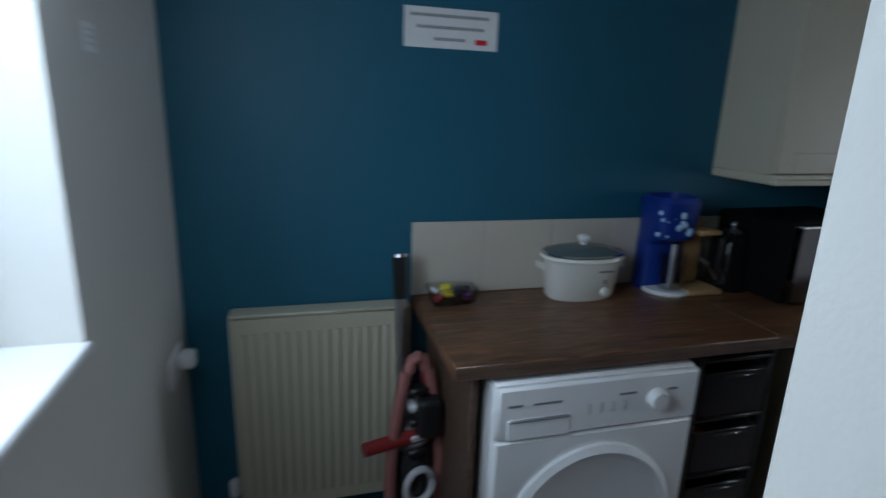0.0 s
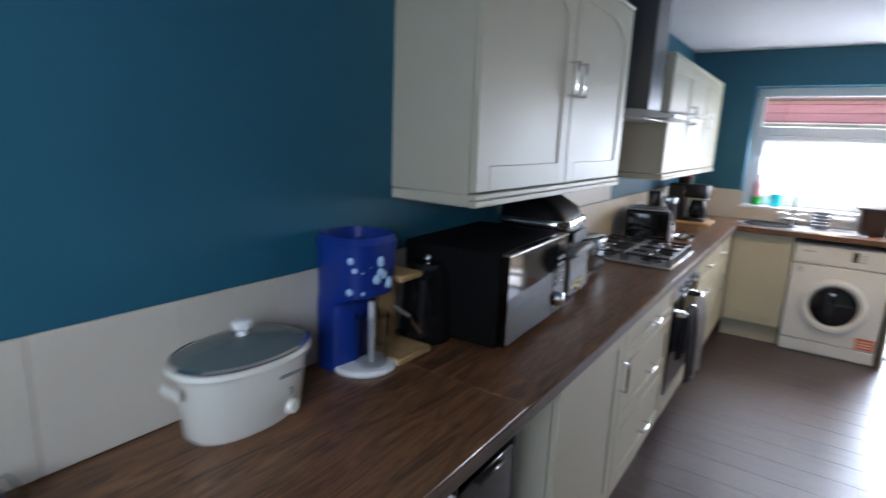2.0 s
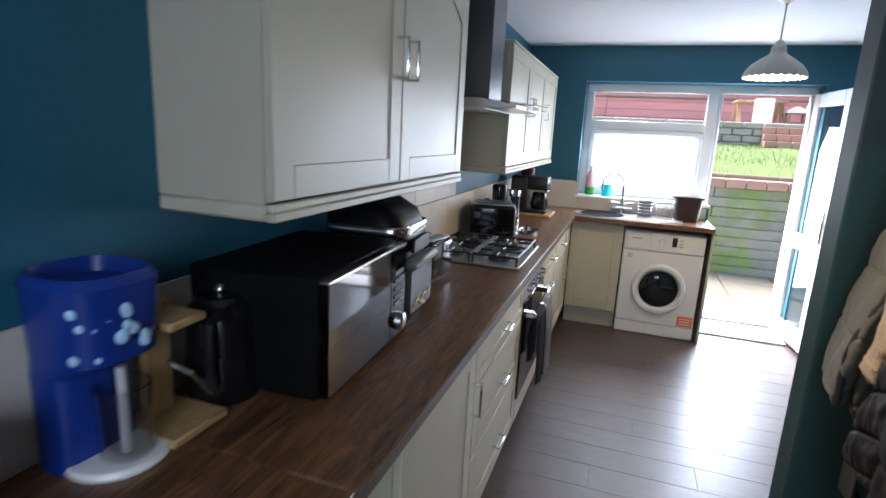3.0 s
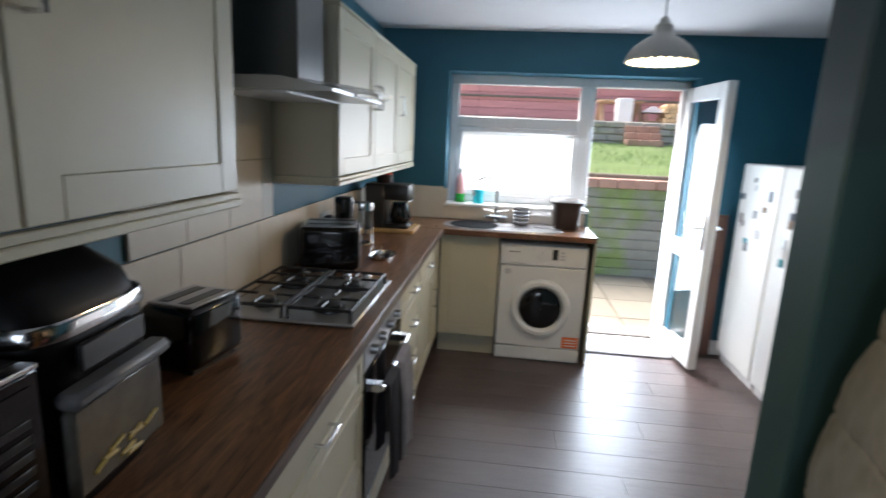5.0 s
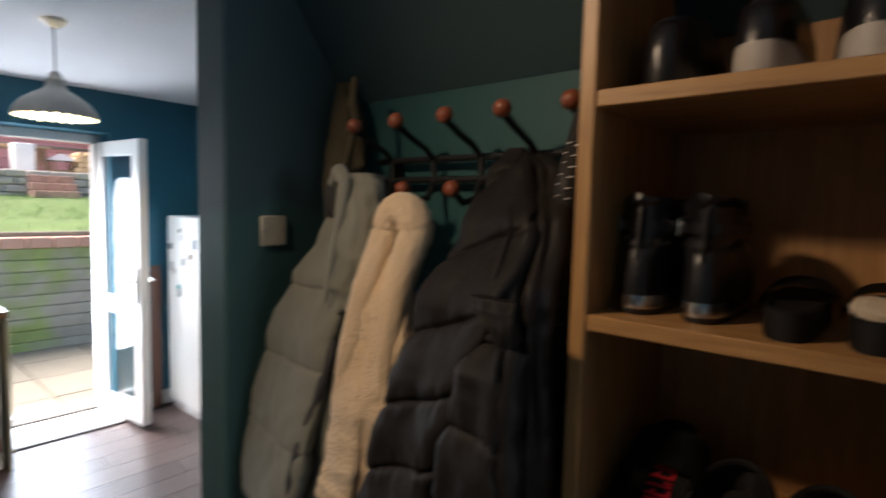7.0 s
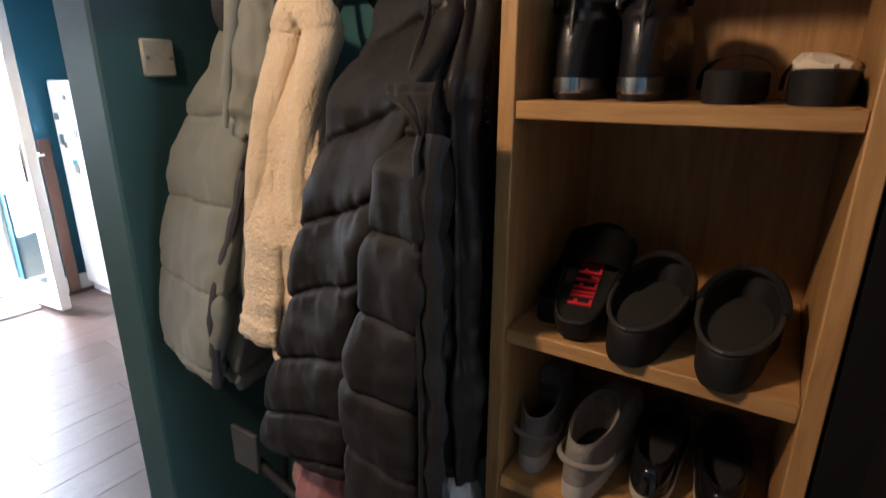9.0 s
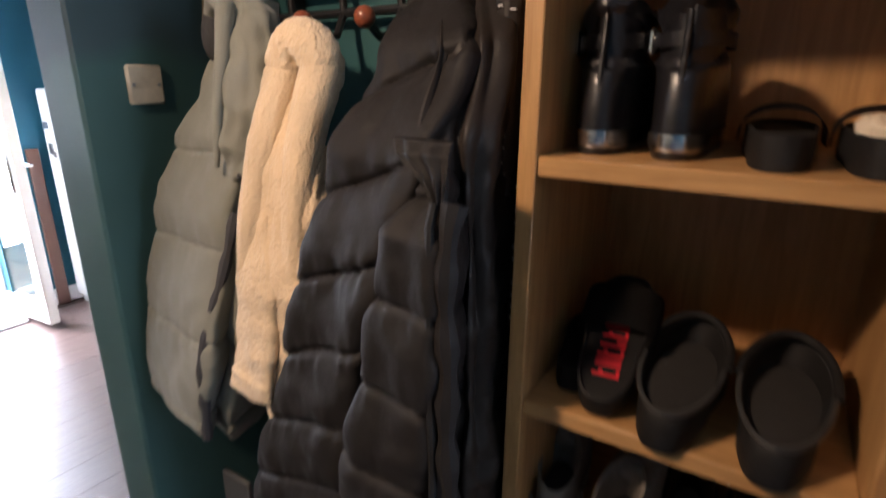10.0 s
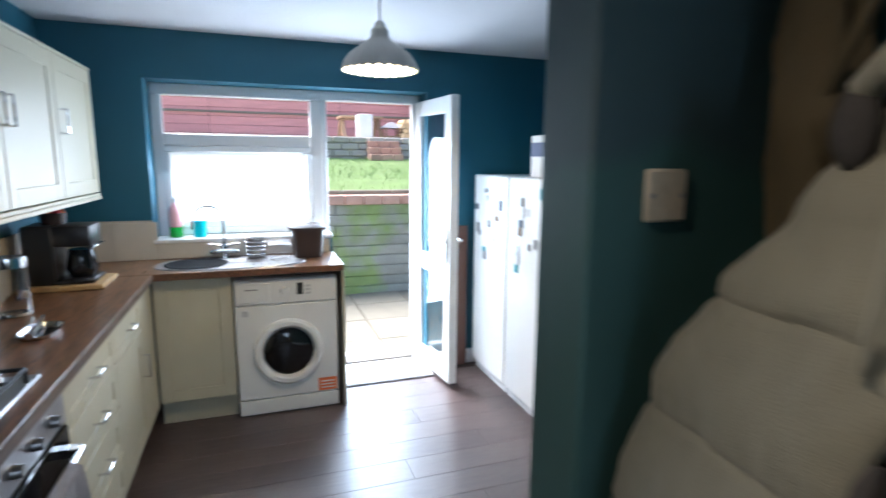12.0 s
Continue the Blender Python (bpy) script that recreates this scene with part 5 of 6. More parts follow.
T2c = [(1.18, 2.43, 0.294, 2.34, 0.294, 0.04), (1.36, 2.412, 0.274, 2.342, 0.274, 0.04), (1.45, 2.402, 0.238, 2.35, 0.238, 0.03), (1.475, 2.392, 0.22, 2.36, 0.22, 0.02)]
part("middle_panel", loft(T2c, 110, 80, wrinkle=0.006, seed=11, bulge=0.05, grain=0.0012), TEDDY, c2)
pts = [(2.432, 0.285, 1.22), (2.42, 0.272, 1.32), (2.412, 0.25, 1.4), (2.408, 0.225, 1.46)] + [(2.375 + 0.033 * math.cos(math.pi * k / 8), 0.207, 1.495 + 0.04 * math.sin(math.pi * k / 8)) for k in range(9)] + [(2.342, 0.225, 1.46), (2.34, 0.25, 1.4), (2.336, 0.272, 1.32), (2.334, 0.285, 1.22)]
path = []
for k in range(len(pts) - 1):
    p0, p1, p2, p3 = (Vector(pts[max(0, min(len(pts) - 1, k + o))]) for o in (-1, 0, 1, 2))
    path += [0.5 * (2 * p1 + (p2 - p0) * f + (2 * p0 - 5 * p1 + 4 * p2 - p3) * f * f + (3 * p1 - 3 * p2 + p3 - p0) * f ** 3) for f in (0, 0.25, 0.5, 0.75)]
part("hood_roll", woolly(tube(B(), path, [0.018 + 0.012 * math.sin(math.pi * min(1, (k + 1) / 20, (len(path) - k) / 20) / 2) for k in range(len(path))], 40), 0.003, 120), TEDDY, c2)

# black quilted coat hung open: broad front panel, narrow panel with the zip, sleeve and lining
c3 = garment("coat", "long black quilted puffer coat hanging open")
T3 = [(0.785, 2.43, 0.275, 2.245, 0.3, 0.08), (0.82, 2.462, 0.292, 2.225, 0.33, 0.12), (0.9, 2.43, 0.3, 2.212, 0.338, 0.14), (1.14, 2.345, 0.302, 2.185, 0.338, 0.15), (1.29, 2.295, 0.298, 2.14, 0.335, 0.16), (1.4, 2.262, 0.272, 2.1, 0.325, 0.15), (1.51, 2.232, 0.21, 2.085, 0.255, 0.13), (1.6, 2.245, 0.14, 2.155, 0.165, 0.08), (1.64, 2.225, 0.11, 2.19, 0.115, 0.04)]
part("left_front", loft(T3, 290, 130, 0.112, 0.0085, 0.075, 0.008, seed=8, bulge=0.08, hem=0.06), NYLON, c3)
T3b = [(0.68, 2.205, 0.33, 2.085, 0.345, 0.1), (0.71, 2.212, 0.34, 2.075, 0.355, 0.12), (1.0, 2.21, 0.345, 2.072, 0.36, 0.12), (1.22, 2.165, 0.348, 2.06, 0.362, 0.11), (1.34, 2.135, 0.345, 2.055, 0.36, 0.1), (1.38, 2.11, 0.33, 2.065, 0.342, 0.06), (1.405, 2.095, 0.31, 2.078, 0.315, 0.02)]
part("right_front", loft(T3b, 270, 90, 0.106, 0.0075, -0.012, 0.007, seed=9, bulge=0.12), NYLON, c3)
T3c = [(0.88, 2.13, 0.25, 2.06, 0.25, 0.14), (0.91, 2.135, 0.265, 2.054, 0.26, 0.17), (1.2, 2.13, 0.28, 2.057, 0.258, 0.18), (1.42, 2.12, 0.3, 2.062, 0.262, 0.18), (1.52, 2.13, 0.25, 2.07, 0.215, 0.14), (1.6, 2.19, 0.16, 2.12, 0.14, 0.09), (1.63, 2.2, 0.12, 2.17, 0.11, 0.04)]
part("sleeve", loft(T3c, 180, 90, wrinkle=0.014, folds=0.005, nfold=9, seed=12, bulge=0.1), LINING, c3, "smooth black sleeve and lining")
zp = [(2.062 + 0.02 * max(0, 1.1 - z) * 0.8 + 0.003 * math.sin(11 * z), 0.366 - 0.35 * max(0, z - 1.36), z) for z in [0.7 + 0.02 * k for k in range(35)]]
part("zip", tube(B(), zp, 0.005, 8), RUBBER, c3, "black plastic zip")
part("zip_guard", tube(B(), [(x - 0.016 + 0.002 * math.sin(z * 40), y - 0.006, z) for x, y, z in zp], [0.011 + 0.003 * math.sin(k * 1.9) for k in range(35)], 8), NYLON, c3)
T3f = [(1.38, 2.075, 0.346, 2.06, 0.352, 0.012), (1.4, 2.092, 0.345, 2.056, 0.354, 0.016), (1.42, 2.12, 0.338, 2.056, 0.35, 0.016), (1.432, 2.13, 0.328, 2.06, 0.338, 0.012)]
part("collar", loft(T3f, 40, 50, wrinkle=0.006, folds=0.002, nfold=9, seed=17, bulge=0.12), NYLON, c3)

# rose coloured coat below, pale cloth beside it, scarf, khaki bag
c4 = garment("coat", "dusty rose cloth coat hanging below the others", (2.38, 0.12, 0.36))
part("body", drape([(0.0, 0.04, 0.05, 0.115, 0.07), (0.3, 0.02, 0.06, 0.1, 0.07), (0.5, -0.01, 0.04, 0.07, 0.05)], 60, 70, 0.9, 0, 0, 0.014, 0.012, 5, 14), ROSE, c4)
part("sleeve", drape([(0.0, -0.11, 0.09, 0.035, 0.04), (0.3, -0.1, 0.09, 0.04, 0.045), (0.42, -0.08, 0.06, 0.03, 0.03)], 40, 40, 0.9, 0, 0, 0.012, seed=15), ROSE, c4)
pc = part("cloth_bag", drape([(0.0, 0.0, 0.0, 0.05, 0.03), (0.1, 0, 0.0, 0.052, 0.034), (0.26, 0, 0, 0.045, 0.03), (0.3, 0, 0, 0.03, 0.015)], 40, 40, 0.9, 0, 0, 0.012, 0.004, 5, seed=33), fabric("pale_grey_cloth", (0.42, 0.41, 0.38), 0.85, 0.3, 300, 0.15))
pc.location = (2.1, 0.235, 0.59)
tagged(pc, "pale grey cloth bag hanging below the black coat", "bag", group="coats on the rack")
sf = thing("scarf", "black scarf with white broken stripes", "scarf", (2.05, 0.16, 1.2), 0, "coats on the rack")
SCARF = [((-0.002, 0.03, 0.0), 0.014, 0.018, 0.46), ((0.03, 0.03, 0.16), 0.017, 0.02, 0.35)]
bm = B()
rnd = random.Random(8)
for (sx_, sy_, sz_), hw, hd, hh in SCARF:
    part("strand", drape([(sz_, sx_, sy_, hw, hd), (sz_ + hh * 0.6, sx_, sy_ * 0.6, hw * 1.05, hd * 1.1), (sz_ + hh * 0.9, sx_, sy_ * 0.2 - 0.03, hw, hd), (sz_ + hh, sx_, sy_ - 0.07, hw * 0.4, hd * 0.5)], 50, 40, 0.6, 0, 0, 0.002, 0.0, 4, 20), LINING, sf, "black knitted end of the scarf")
    for col in range(2):
        for row in range(int(hh * 0.82 / 0.0145)):
            z = sz_ + 0.008 + 0.0145 * row + 0.005 * (col % 2) + rnd.uniform(-0.002, 0.002)
            x = hw * (-0.42 + 0.8 * col) + rnd.uniform(-0.002, 0.002)
            cyy = lerp_table([(sz_, sy_, hd), (sz_ + hh * 0.6, sy_ * 0.6, hd * 1.1), (sz_ + hh * 0.9, sy_ * 0.2 - 0.03, hd)], z)
            yy = cyy[0] + cyy[1] * (1 - abs(x / hw) ** 2.3) ** (1 / 2.3)
            ln_ = rnd.uniform(0.002, 0.0038)
            box(bm, (sx_ + x - ln_, yy - 0.003, z), (sx_ + x + ln_, yy + 0.0012, z + 0.0016))
tagged(part("stitching", bm, PALE, sf, "white broken stitching"), kind="stuff")
kb = thing("cloth_bag", "khaki cloth bag hanging on the end hook", "bag", (2.74, 0.02, 1.42), 0, "coats on the rack")
part("bag", drape([(0.0, 0, 0.0, 0.045, 0.04), (0.15, 0, 0.02, 0.05, 0.045), (0.34, 0.03, -0.01, 0.045, 0.03), (0.42, 0.06, -0.03, 0.015, 0.02)], 40, 30, 0.9, 0, 0, 0.01, 0.005, 4, 25), KHAKI, kb)
part("strap", tube(B(), [(-0.07, 0.05, 0.4), (-0.1, 0.08, 0.34), (-0.1, 0.07, 0.3), (-0.04, 0.05, 0.2), (0.0, 0.04, 0.12)], 0.008, 8), KHAKI, kb)

# folded airer and grey panel below the coats
ar = thing("folded_airer", "folded dark metal airer with a grey plastic panel", "airer", (2.62, 0.12, 0))
for x in (-0.05, 0.0, 0.06):
    part("pole", cyl(B(), (x, 0.02, 0), (x - 0.02, -0.06, 0.98), 0.008, None, 10), IRON, ar)
part("panel", bx((0.0, 0.075, 0.595), (0.085, 0.087, 0.695), 0.003), m("dark_grey_plastic", (0.075, 0.078, 0.08), 0.5, 0, 0.2), ar)
part("foot_bar", cyl(B(), (-0.2, 0.09, 0.58), (0.1, 0.06, 0.62), 0.012, None, 10), IRON, ar)
part("end_cap", ball(B(), (-0.2, 0.09, 0.58), 0.015, 10), CHROME, ar)

# shoe shelf unit
SX0, SX1, SF, SB = 1.679, 2.036, 0.247, -0.058
SH = (1.413, 1.134, 0.909, 0.66, 0.4, 0.1, 1.686, 1.98)
su = thing("shoe_shelf", "tall oak veneer shelf unit full of shoes", "shelf unit", (SX0, SB, 0))
D = SF - SB
for x in (0, SX1 - SX0 - 0.02):
    part("side_panel", bx((x, 0, 0), (x + 0.02, D, 2.0), 0.0015), OAK, su)
for z in SH:
    part("shelf", bx((0.0205, 0.004, z - 0.02), (SX1 - SX0 - 0.0205, D - 0.003, z), 0.0015), OAK_H, su)
part("back_panel", bx((0.02, 0.0, 0.05), (SX1 - SX0 - 0.02, 0.004, 1.98)), OAK, su)
part("plinth", bx((0.0205, D - 0.04, 0), (SX1 - SX0 - 0.0205, D - 0.02, 0.075)), OAK_H, su)


def outline(L, W, n=40, heel=0.8):
    """Sole outline, heel at y = 0, toe at y = -L."""
    o = []
    for i in range(n):
        t = 2 * math.pi * i / n
        y = 0.5 - 0.5 * math.cos(t)
        w = math.sin(t)
        width = W / 2 * (heel + (1 - heel) * min(1, y * 1.7)) * (1 - 0.12 * math.exp(-((y - 0.38) / 0.16) ** 2))
        o.append((math.copysign(abs(w) ** 0.62, w) * width, -L * y))
    return o


def shoe(label, name, loc, rz, L, W, upper, sole, sole_h=0.028, rim=(0.075, 0.06), hole=(0.3, 0.24, 0.34), shaft=0.0, inner=None, group="shoes on the shelf", trim=None, rim_w=0.006):
    """rim: height of the opening's front and back; hole: its centre, half length and half width as shares of L, L and W."""
    u = thing(name, label, "shoe", loc, rz, group)
    n = 40
    O = outline(L, W, n)
    S = []
    for i in range(n):
        t = 2 * math.pi * i / n
        S.append((math.sin(t) * hole[2] * W, -L * (hole[0] - hole[1] * math.cos(t)), rim[1] + (rim[0] - rim[1]) * (0.5 - 0.5 * math.cos(t))))
    part("sole", rings(B(), [[(x * 0.92, y * 0.985 - 0.002, 0.0) for x, y in O], [(x * 0.99, y, 0.006) for x, y in O], [(x * 1.005, y * 1.002, sole_h * 0.8) for x, y in O], [(x * 0.99, y, sole_h) for x, y in O]]), sole, u)
    loops = []
    for k in range(9):
        f = k / 8
        e = f ** 1.7
        loops.append([(x + (sx - x) * e, y + (sy - y) * e, sole_h + (sz - sole_h) * math.sin(f * math.pi / 2)) for (x, y), (sx, sy, sz) in zip(O, S)])
    top = loops[-1]
    if shaft:
        for k in range(1, 15):
            f = k / 14
            loops.append([(x * (1 - 0.2 * math.sin(math.pi * min(1, f * 1.15)) + 0.06 * f + 0.09 * noise.noise(Vector((i * 0.3 + 40 * loc[0], f * 6, 4.1)))), y - 0.012 * math.sin(math.pi * f) + 0.004 * math.sin(f * 9 + i * 0.3) + 0.007 * noise.noise(Vector((i * 0.35 + 40 * loc[0], f * 5, 1.3))), z + (shaft + 0.005 * math.cos(4 * math.pi * i / n) + 0.003 * math.sin(5 * i / n * 6.283) - z) * f) for i, (x, y, z) in enumerate(top)])
        top = loops[-1]
    cx, cy = 0.0, -L * hole[0]
    loops.append([(x * 0.98, cy + (y - cy) * 0.98, z + 0.004) for x, y, z in top])
    loops.append([(x * (1 - rim_w / (hole[2] * W)), cy + (y - cy) * (1 - rim_w / (hole[1] * L)), z) for x, y, z in top])
    loops.append([(x * 0.8, cy + (y - cy) * 0.9, sole_h + 0.012) for x, y, z in S])
    loops.append([(x * 0.05, cy + (y - cy) * 0.05, sole_h + 0.01) for x, y, z in S])
    part("upper", rings(B(), loops, True, False), upper, u)
    if inner:
        part("insole", rings(B(), [[(x * 0.8, cy + (y - cy) * 0.9, sole_h + 0.014) for x, y, z in S], [(x * 0.05, cy, sole_h + 0.014) for x, y, z in S]], True, False), inner, u)
    if trim:
        part("sole_band", rings(B(), [[(x * 1.035, y * 1.006 + 0.001, sole_h * 0.3) for x, y in O], [(x * 1.045, y * 1.008 + 0.0015, sole_h * 0.5) for x, y in O], [(x * 1.035, y * 1.006 + 0.001, sole_h * 0.95) for x, y in O]], True, False), trim, u)
    return u


SILVER = m("scuffed_silver_rand", (0.5, 0.5, 0.5), 0.25, 1.0, 0.25, 30)
SUEDE = m("grey_shoe_fabric", (0.2, 0.18, 0.16), 0.85, 0, 0.45, 60, 0.8, 420)
SOLEW = m("off_white_rubber", (0.45, 0.42, 0.38), 0.6, 0, 0.15, 20)
WORN = m("dark_insole", (0.014, 0.013, 0.012), 0.8, 0, 0.25, 25, 0.2, 150)

# boots
for x in (1.975, 1.899):
    b_ = shoe("black leather ankle boot with a buckle and silver rand", "ankle_boot", (x, 0.2, 1.413), 3, 0.25, 0.076, LEATHER, BLACK, 0.026, (0.1, 0.085), (0.28, 0.23, 0.46), 0.142, None, "ankle boots", SILVER)
    part("strap", rings(B(), [oval(0.0385, 0.062, z, 0, -0.078, 28, 2) for z in (0.104, 0.105, 0.117, 0.118)], True, False), LEATHER, b_)
    part("buckle", bx((0.033, -0.072, 0.098), (0.041, -0.046, 0.124), 0.003), CHROME, b_, "silver buckle")
    part("back_seam", tube(B(), [(0, -0.004, 0.03), (0, -0.008, 0.09), (0, -0.014, 0.135)], 0.003, 6), LEATHER, b_)


def slide(label, loc, rz, L=0.25, W=0.095, print_mat=None, back=0.02):
    u = thing("slide_sandal", label, "sandal", loc, rz, "sandals on the shelf")
    O = outline(L, W, 40, 0.85)
    part("footbed", rings(B(), [[(x * 0.96, y, 0.0) for x, y in O], [(x * 1.02, y, 0.008) for x, y in O], [(x, y, 0.03) for x, y in O], [(x * 0.92, y * 0.97 - 0.004, 0.032) for x, y in O], [(x * 0.85, y * 0.93 - 0.008, 0.026) for x, y in O], [(x * 0.05, -L * 0.5, 0.025) for x, y in O]], True, False), RUBBER, u)
    lp = []
    for k in range(15):
        a = math.pi * k / 14
        lp.append([(W * 0.58 * math.cos(a), -L * yy, 0.012 + (0.036 + 0.012 * (yy - 0.5)) * math.sin(a) ** 0.6) for yy in (0.48, 0.55, 0.65, 0.75, 0.82)])
    bm = rings(B(), lp, closed=False)
    bmesh.ops.solidify(bm, geom=bm.faces[:], thickness=0.013)
    part("strap", bm, RUBBER, u)
    if print_mat:
        bm = B()
        for k in range(6):
            y = -0.04 - 0.0165 * k
            box(bm, (-0.016, y - 0.004, 0.0245), (0.016, y, 0.0278))
            if k % 2:
                box(bm, (-0.016, y - 0.011, 0.0245), (0.016 - 0.02 * (k % 3 == 0), y - 0.0075, 0.0278))
            else:
                box(bm, (-0.016, y - 0.012, 0.0245), (-0.012, y, 0.0277))
                box(bm, (0.004, y - 0.01, 0.0245), (0.009, y, 0.0277))
        part("lettering", bm, print_mat, u, "faded red lettering bars")
    return u


s_ = slide("black foam slide sandal", (1.809, 0.225, 1.413), 2, 0.24, 0.068)
s_ = slide("black foam slide sandal with a crumpled sock in it", (1.737, 0.225, 1.413), -2, 0.24, 0.066)
sock = part("sock", drape([(0.0, 0, 0, 0.022, 0.026), (0.01, 0, 0, 0.024, 0.028), (0.018, 0.005, -0.004, 0.012, 0.012)], 14, 24, 0.9, 0, 0, 0.008, seed=31), m("cream_sock", (0.6, 0.52, 0.4), 0.9, 0, 0.1, 30, 0.4, 200))
sock.location = (1.737, 0.165, 1.44)
tagged(sock, "crumpled cream sock inside a sandal", "sock")

sl = slide("black slide sandal with red lettering, tipped on its side rest", (1.93, 0.2, 1.136), -14, 0.23, 0.09, RED)
sl.matrix_basis = pose(1.932, 0.236, 1.138, -22, 0, 6) @ Matrix.Scale(0.9, 4)
slide("black slide sandal lying behind its pair", (1.978, 0.2, 1.134), 4, 0.15, 0.06)
for x, r in ((1.866, -2), (1.771, -3)):
    c_ = shoe("black foam clog with an open back", "clog", (x, 0.26, 1.134), r, 0.24, 0.088, RUBBER, RUBBER, 0.026, (0.068, 0.04), (0.42, 0.405, 0.475), 0, WORN, "black clogs", None, 0.0035)
    part("rim", tube(B(), [(math.sin(t) * 0.468 * 0.088, -0.24 * (0.42 - 0.4 * math.cos(t)), 0.04 + 0.028 * (0.5 - 0.5 * math.cos(t)) + 0.003) for t in [2 * math.pi * k / 40 for k in range(41)]], 0.003, 8), m("clog_rim", (0.03, 0.03, 0.03), 0.45) if x > 1.8 else bpy.data.materials["clog_rim"], c_)
    part("heel_strap", tube(B(), [(0.0435 * math.cos(a), -0.1 - 0.085 * math.sin(a), 0.058 + 0.022 * math.sin(a)) for a in [math.pi * k / 16 for k in range(17)]], 0.005, 8), RUBBER, c_)

for x, y, r in ((1.982, 0.222, 10), (1.915, 0.243, -4)):
    t_ = shoe("worn grey running shoe with an off-white sole", "trainer", (x, y, 0.909), r, 0.25, 0.07, SUEDE, SOLEW, 0.028, (0.1, 0.08), (0.28, 0.235, 0.4), 0, WORN, "grey trainers", None, 0.005)
    part("heel_panel", tube(B(), [(0.034 * math.sin(a), -0.05 + 0.0465 * math.cos(a), 0.055 + 0.004 * math.cos(2 * a)) for a in [-1.9 + 0.19 * k for k in range(21)]], [0.002 + 0.0025 * math.sin(math.pi * k / 20) for k in range(21)], 8), m("heel_rubber", (0.22, 0.2, 0.18), 0.7, 0, 0.3, 40) if "heel_rubber" not in bpy.data.materials else bpy.data.materials["heel_rubber"], t_, "paler heel panel")
    part("heel_seam", tube(B(), [(0.0, -0.003, 0.036), (0.0, -0.008, 0.05), (0, -0.014, 0.066)], 0.002, 6), SUEDE, t_)
    part("tongue", bx((-0.02, -0.15, 0.075), (0.02, -0.11, 0.1), 0.008, 2), SUEDE, t_)
    for k in range(4):
        part("lace", tube(B(), [(-0.024, -0.14 - 0.014 * k, 0.078 - 0.005 * k), (0, -0.142 - 0.014 * k, 0.086 - 0.005 * k), (0.024, -0.14 - 0.014 * k, 0.078 - 0.005 * k)], 0.0025, 6), SOLEW, t_)
for x in (1.83, 1.748):
    shoe("black flat shoe with a thin pale welt", "flat_shoe", (x, 0.2, 0.909), 4, 0.25, 0.076, GLOSS_BLACK, BLACK, 0.02, (0.05, 0.055), (0.36, 0.29, 0.38), 0, WORN, "black flat shoes", SOLEW)
for x, z, up, so_ in ((1.955, 1.686, LEATHER, BLACK), (1.855, 1.686, LEATHER, SOLEW), (1.755, 1.686, LEATHER, SOLEW)):
    shoe("dark trainer with a thick pale sole" if so_ is SOLEW else "dark leather shoe with a black sole", "trainer", (x, 0.21, z), 2, 0.25, 0.085, up, so_, 0.038, (0.09, 0.085), (0.3, 0.2, 0.36), 0, WORN, "shoes on the upper shelf")
for x in (1.955, 1.858, 1.76):
    shoe("dark low shoe in the shadow of the bottom shelf", "trainer", (x, 0.2, 0.66), 2, 0.25, 0.08, LEATHER, BLACK, 0.028, (0.08, 0.07), (0.3, 0.2, 0.36), 0, WORN, "shoes on the lower shelf")

# ---- light fitting over the west half of the kitchen ----
cl = thing("ceiling_light", "small round white ceiling spotlight, lit", "lamp", (2.5, 1.15, ZC))
part("base", lathe(B(), ((0.09, 0.0), (0.09, -0.02), (0.08, -0.03)), 28), WHITE, cl)
part("diffuser", lathe(B(), ((0.082, -0.025), (0.075, -0.045), (0.05, -0.06), (0.001, -0.065)), 28), glow("warm_diffuser", (1.0, 0.78, 0.5), 0.5), cl)
wl = lamp("ceiling_light_lamp", "SPOT", look((2.5, 1.15, ZC - 0.09), (2.02, 0.1, 1.2)), 14, (1.0, 0.76, 0.5))
wl.data.spot_size, wl.data.spot_blend, wl.data.shadow_soft_size = radians(92), 1.0, 0.05

# ---- garden behind the kitchen ----
GRASS = m("lawn_soil", (0.2, 0.29, 0.1), 0.95, 0, 0.3, 3, 0.6, 60)
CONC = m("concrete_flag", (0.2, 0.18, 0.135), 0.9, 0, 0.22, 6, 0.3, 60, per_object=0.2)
MOSS = m("mossy_block", (0.19, 0.2, 0.14), 0.95, 0, 0.45, 4, 0.4, 40, per_object=0.25)


def mossy(mat):
    nt = mat.node_tree
    n, link = nt.nodes, nt.links.new
    geo = n.new("ShaderNodeNewGeometry")
    ns = n.new("ShaderNodeTexNoise")
    ns.inputs["Scale"].default_value = 2.2
    ns.inputs["Detail"].default_value = 6
    link(geo.outputs["Position"], ns.inputs["Vector"])
    ramp = n.new("ShaderNodeValToRGB")
    for e, (pos, colr) in zip((ramp.color_ramp.elements[0], ramp.color_ramp.elements[1]), ((0.42, (0.27, 0.26, 0.22, 1)), (0.6, (0.2, 0.26, 0.09, 1)))):
        e.position, e.color = pos, colr
    link(ns.outputs[0], ramp.inputs[0])
    sc = [x for x in n if x.bl_idname == "ShaderNodeVectorMath"][0]
    link(ramp.outputs[0], sc.inputs[0])


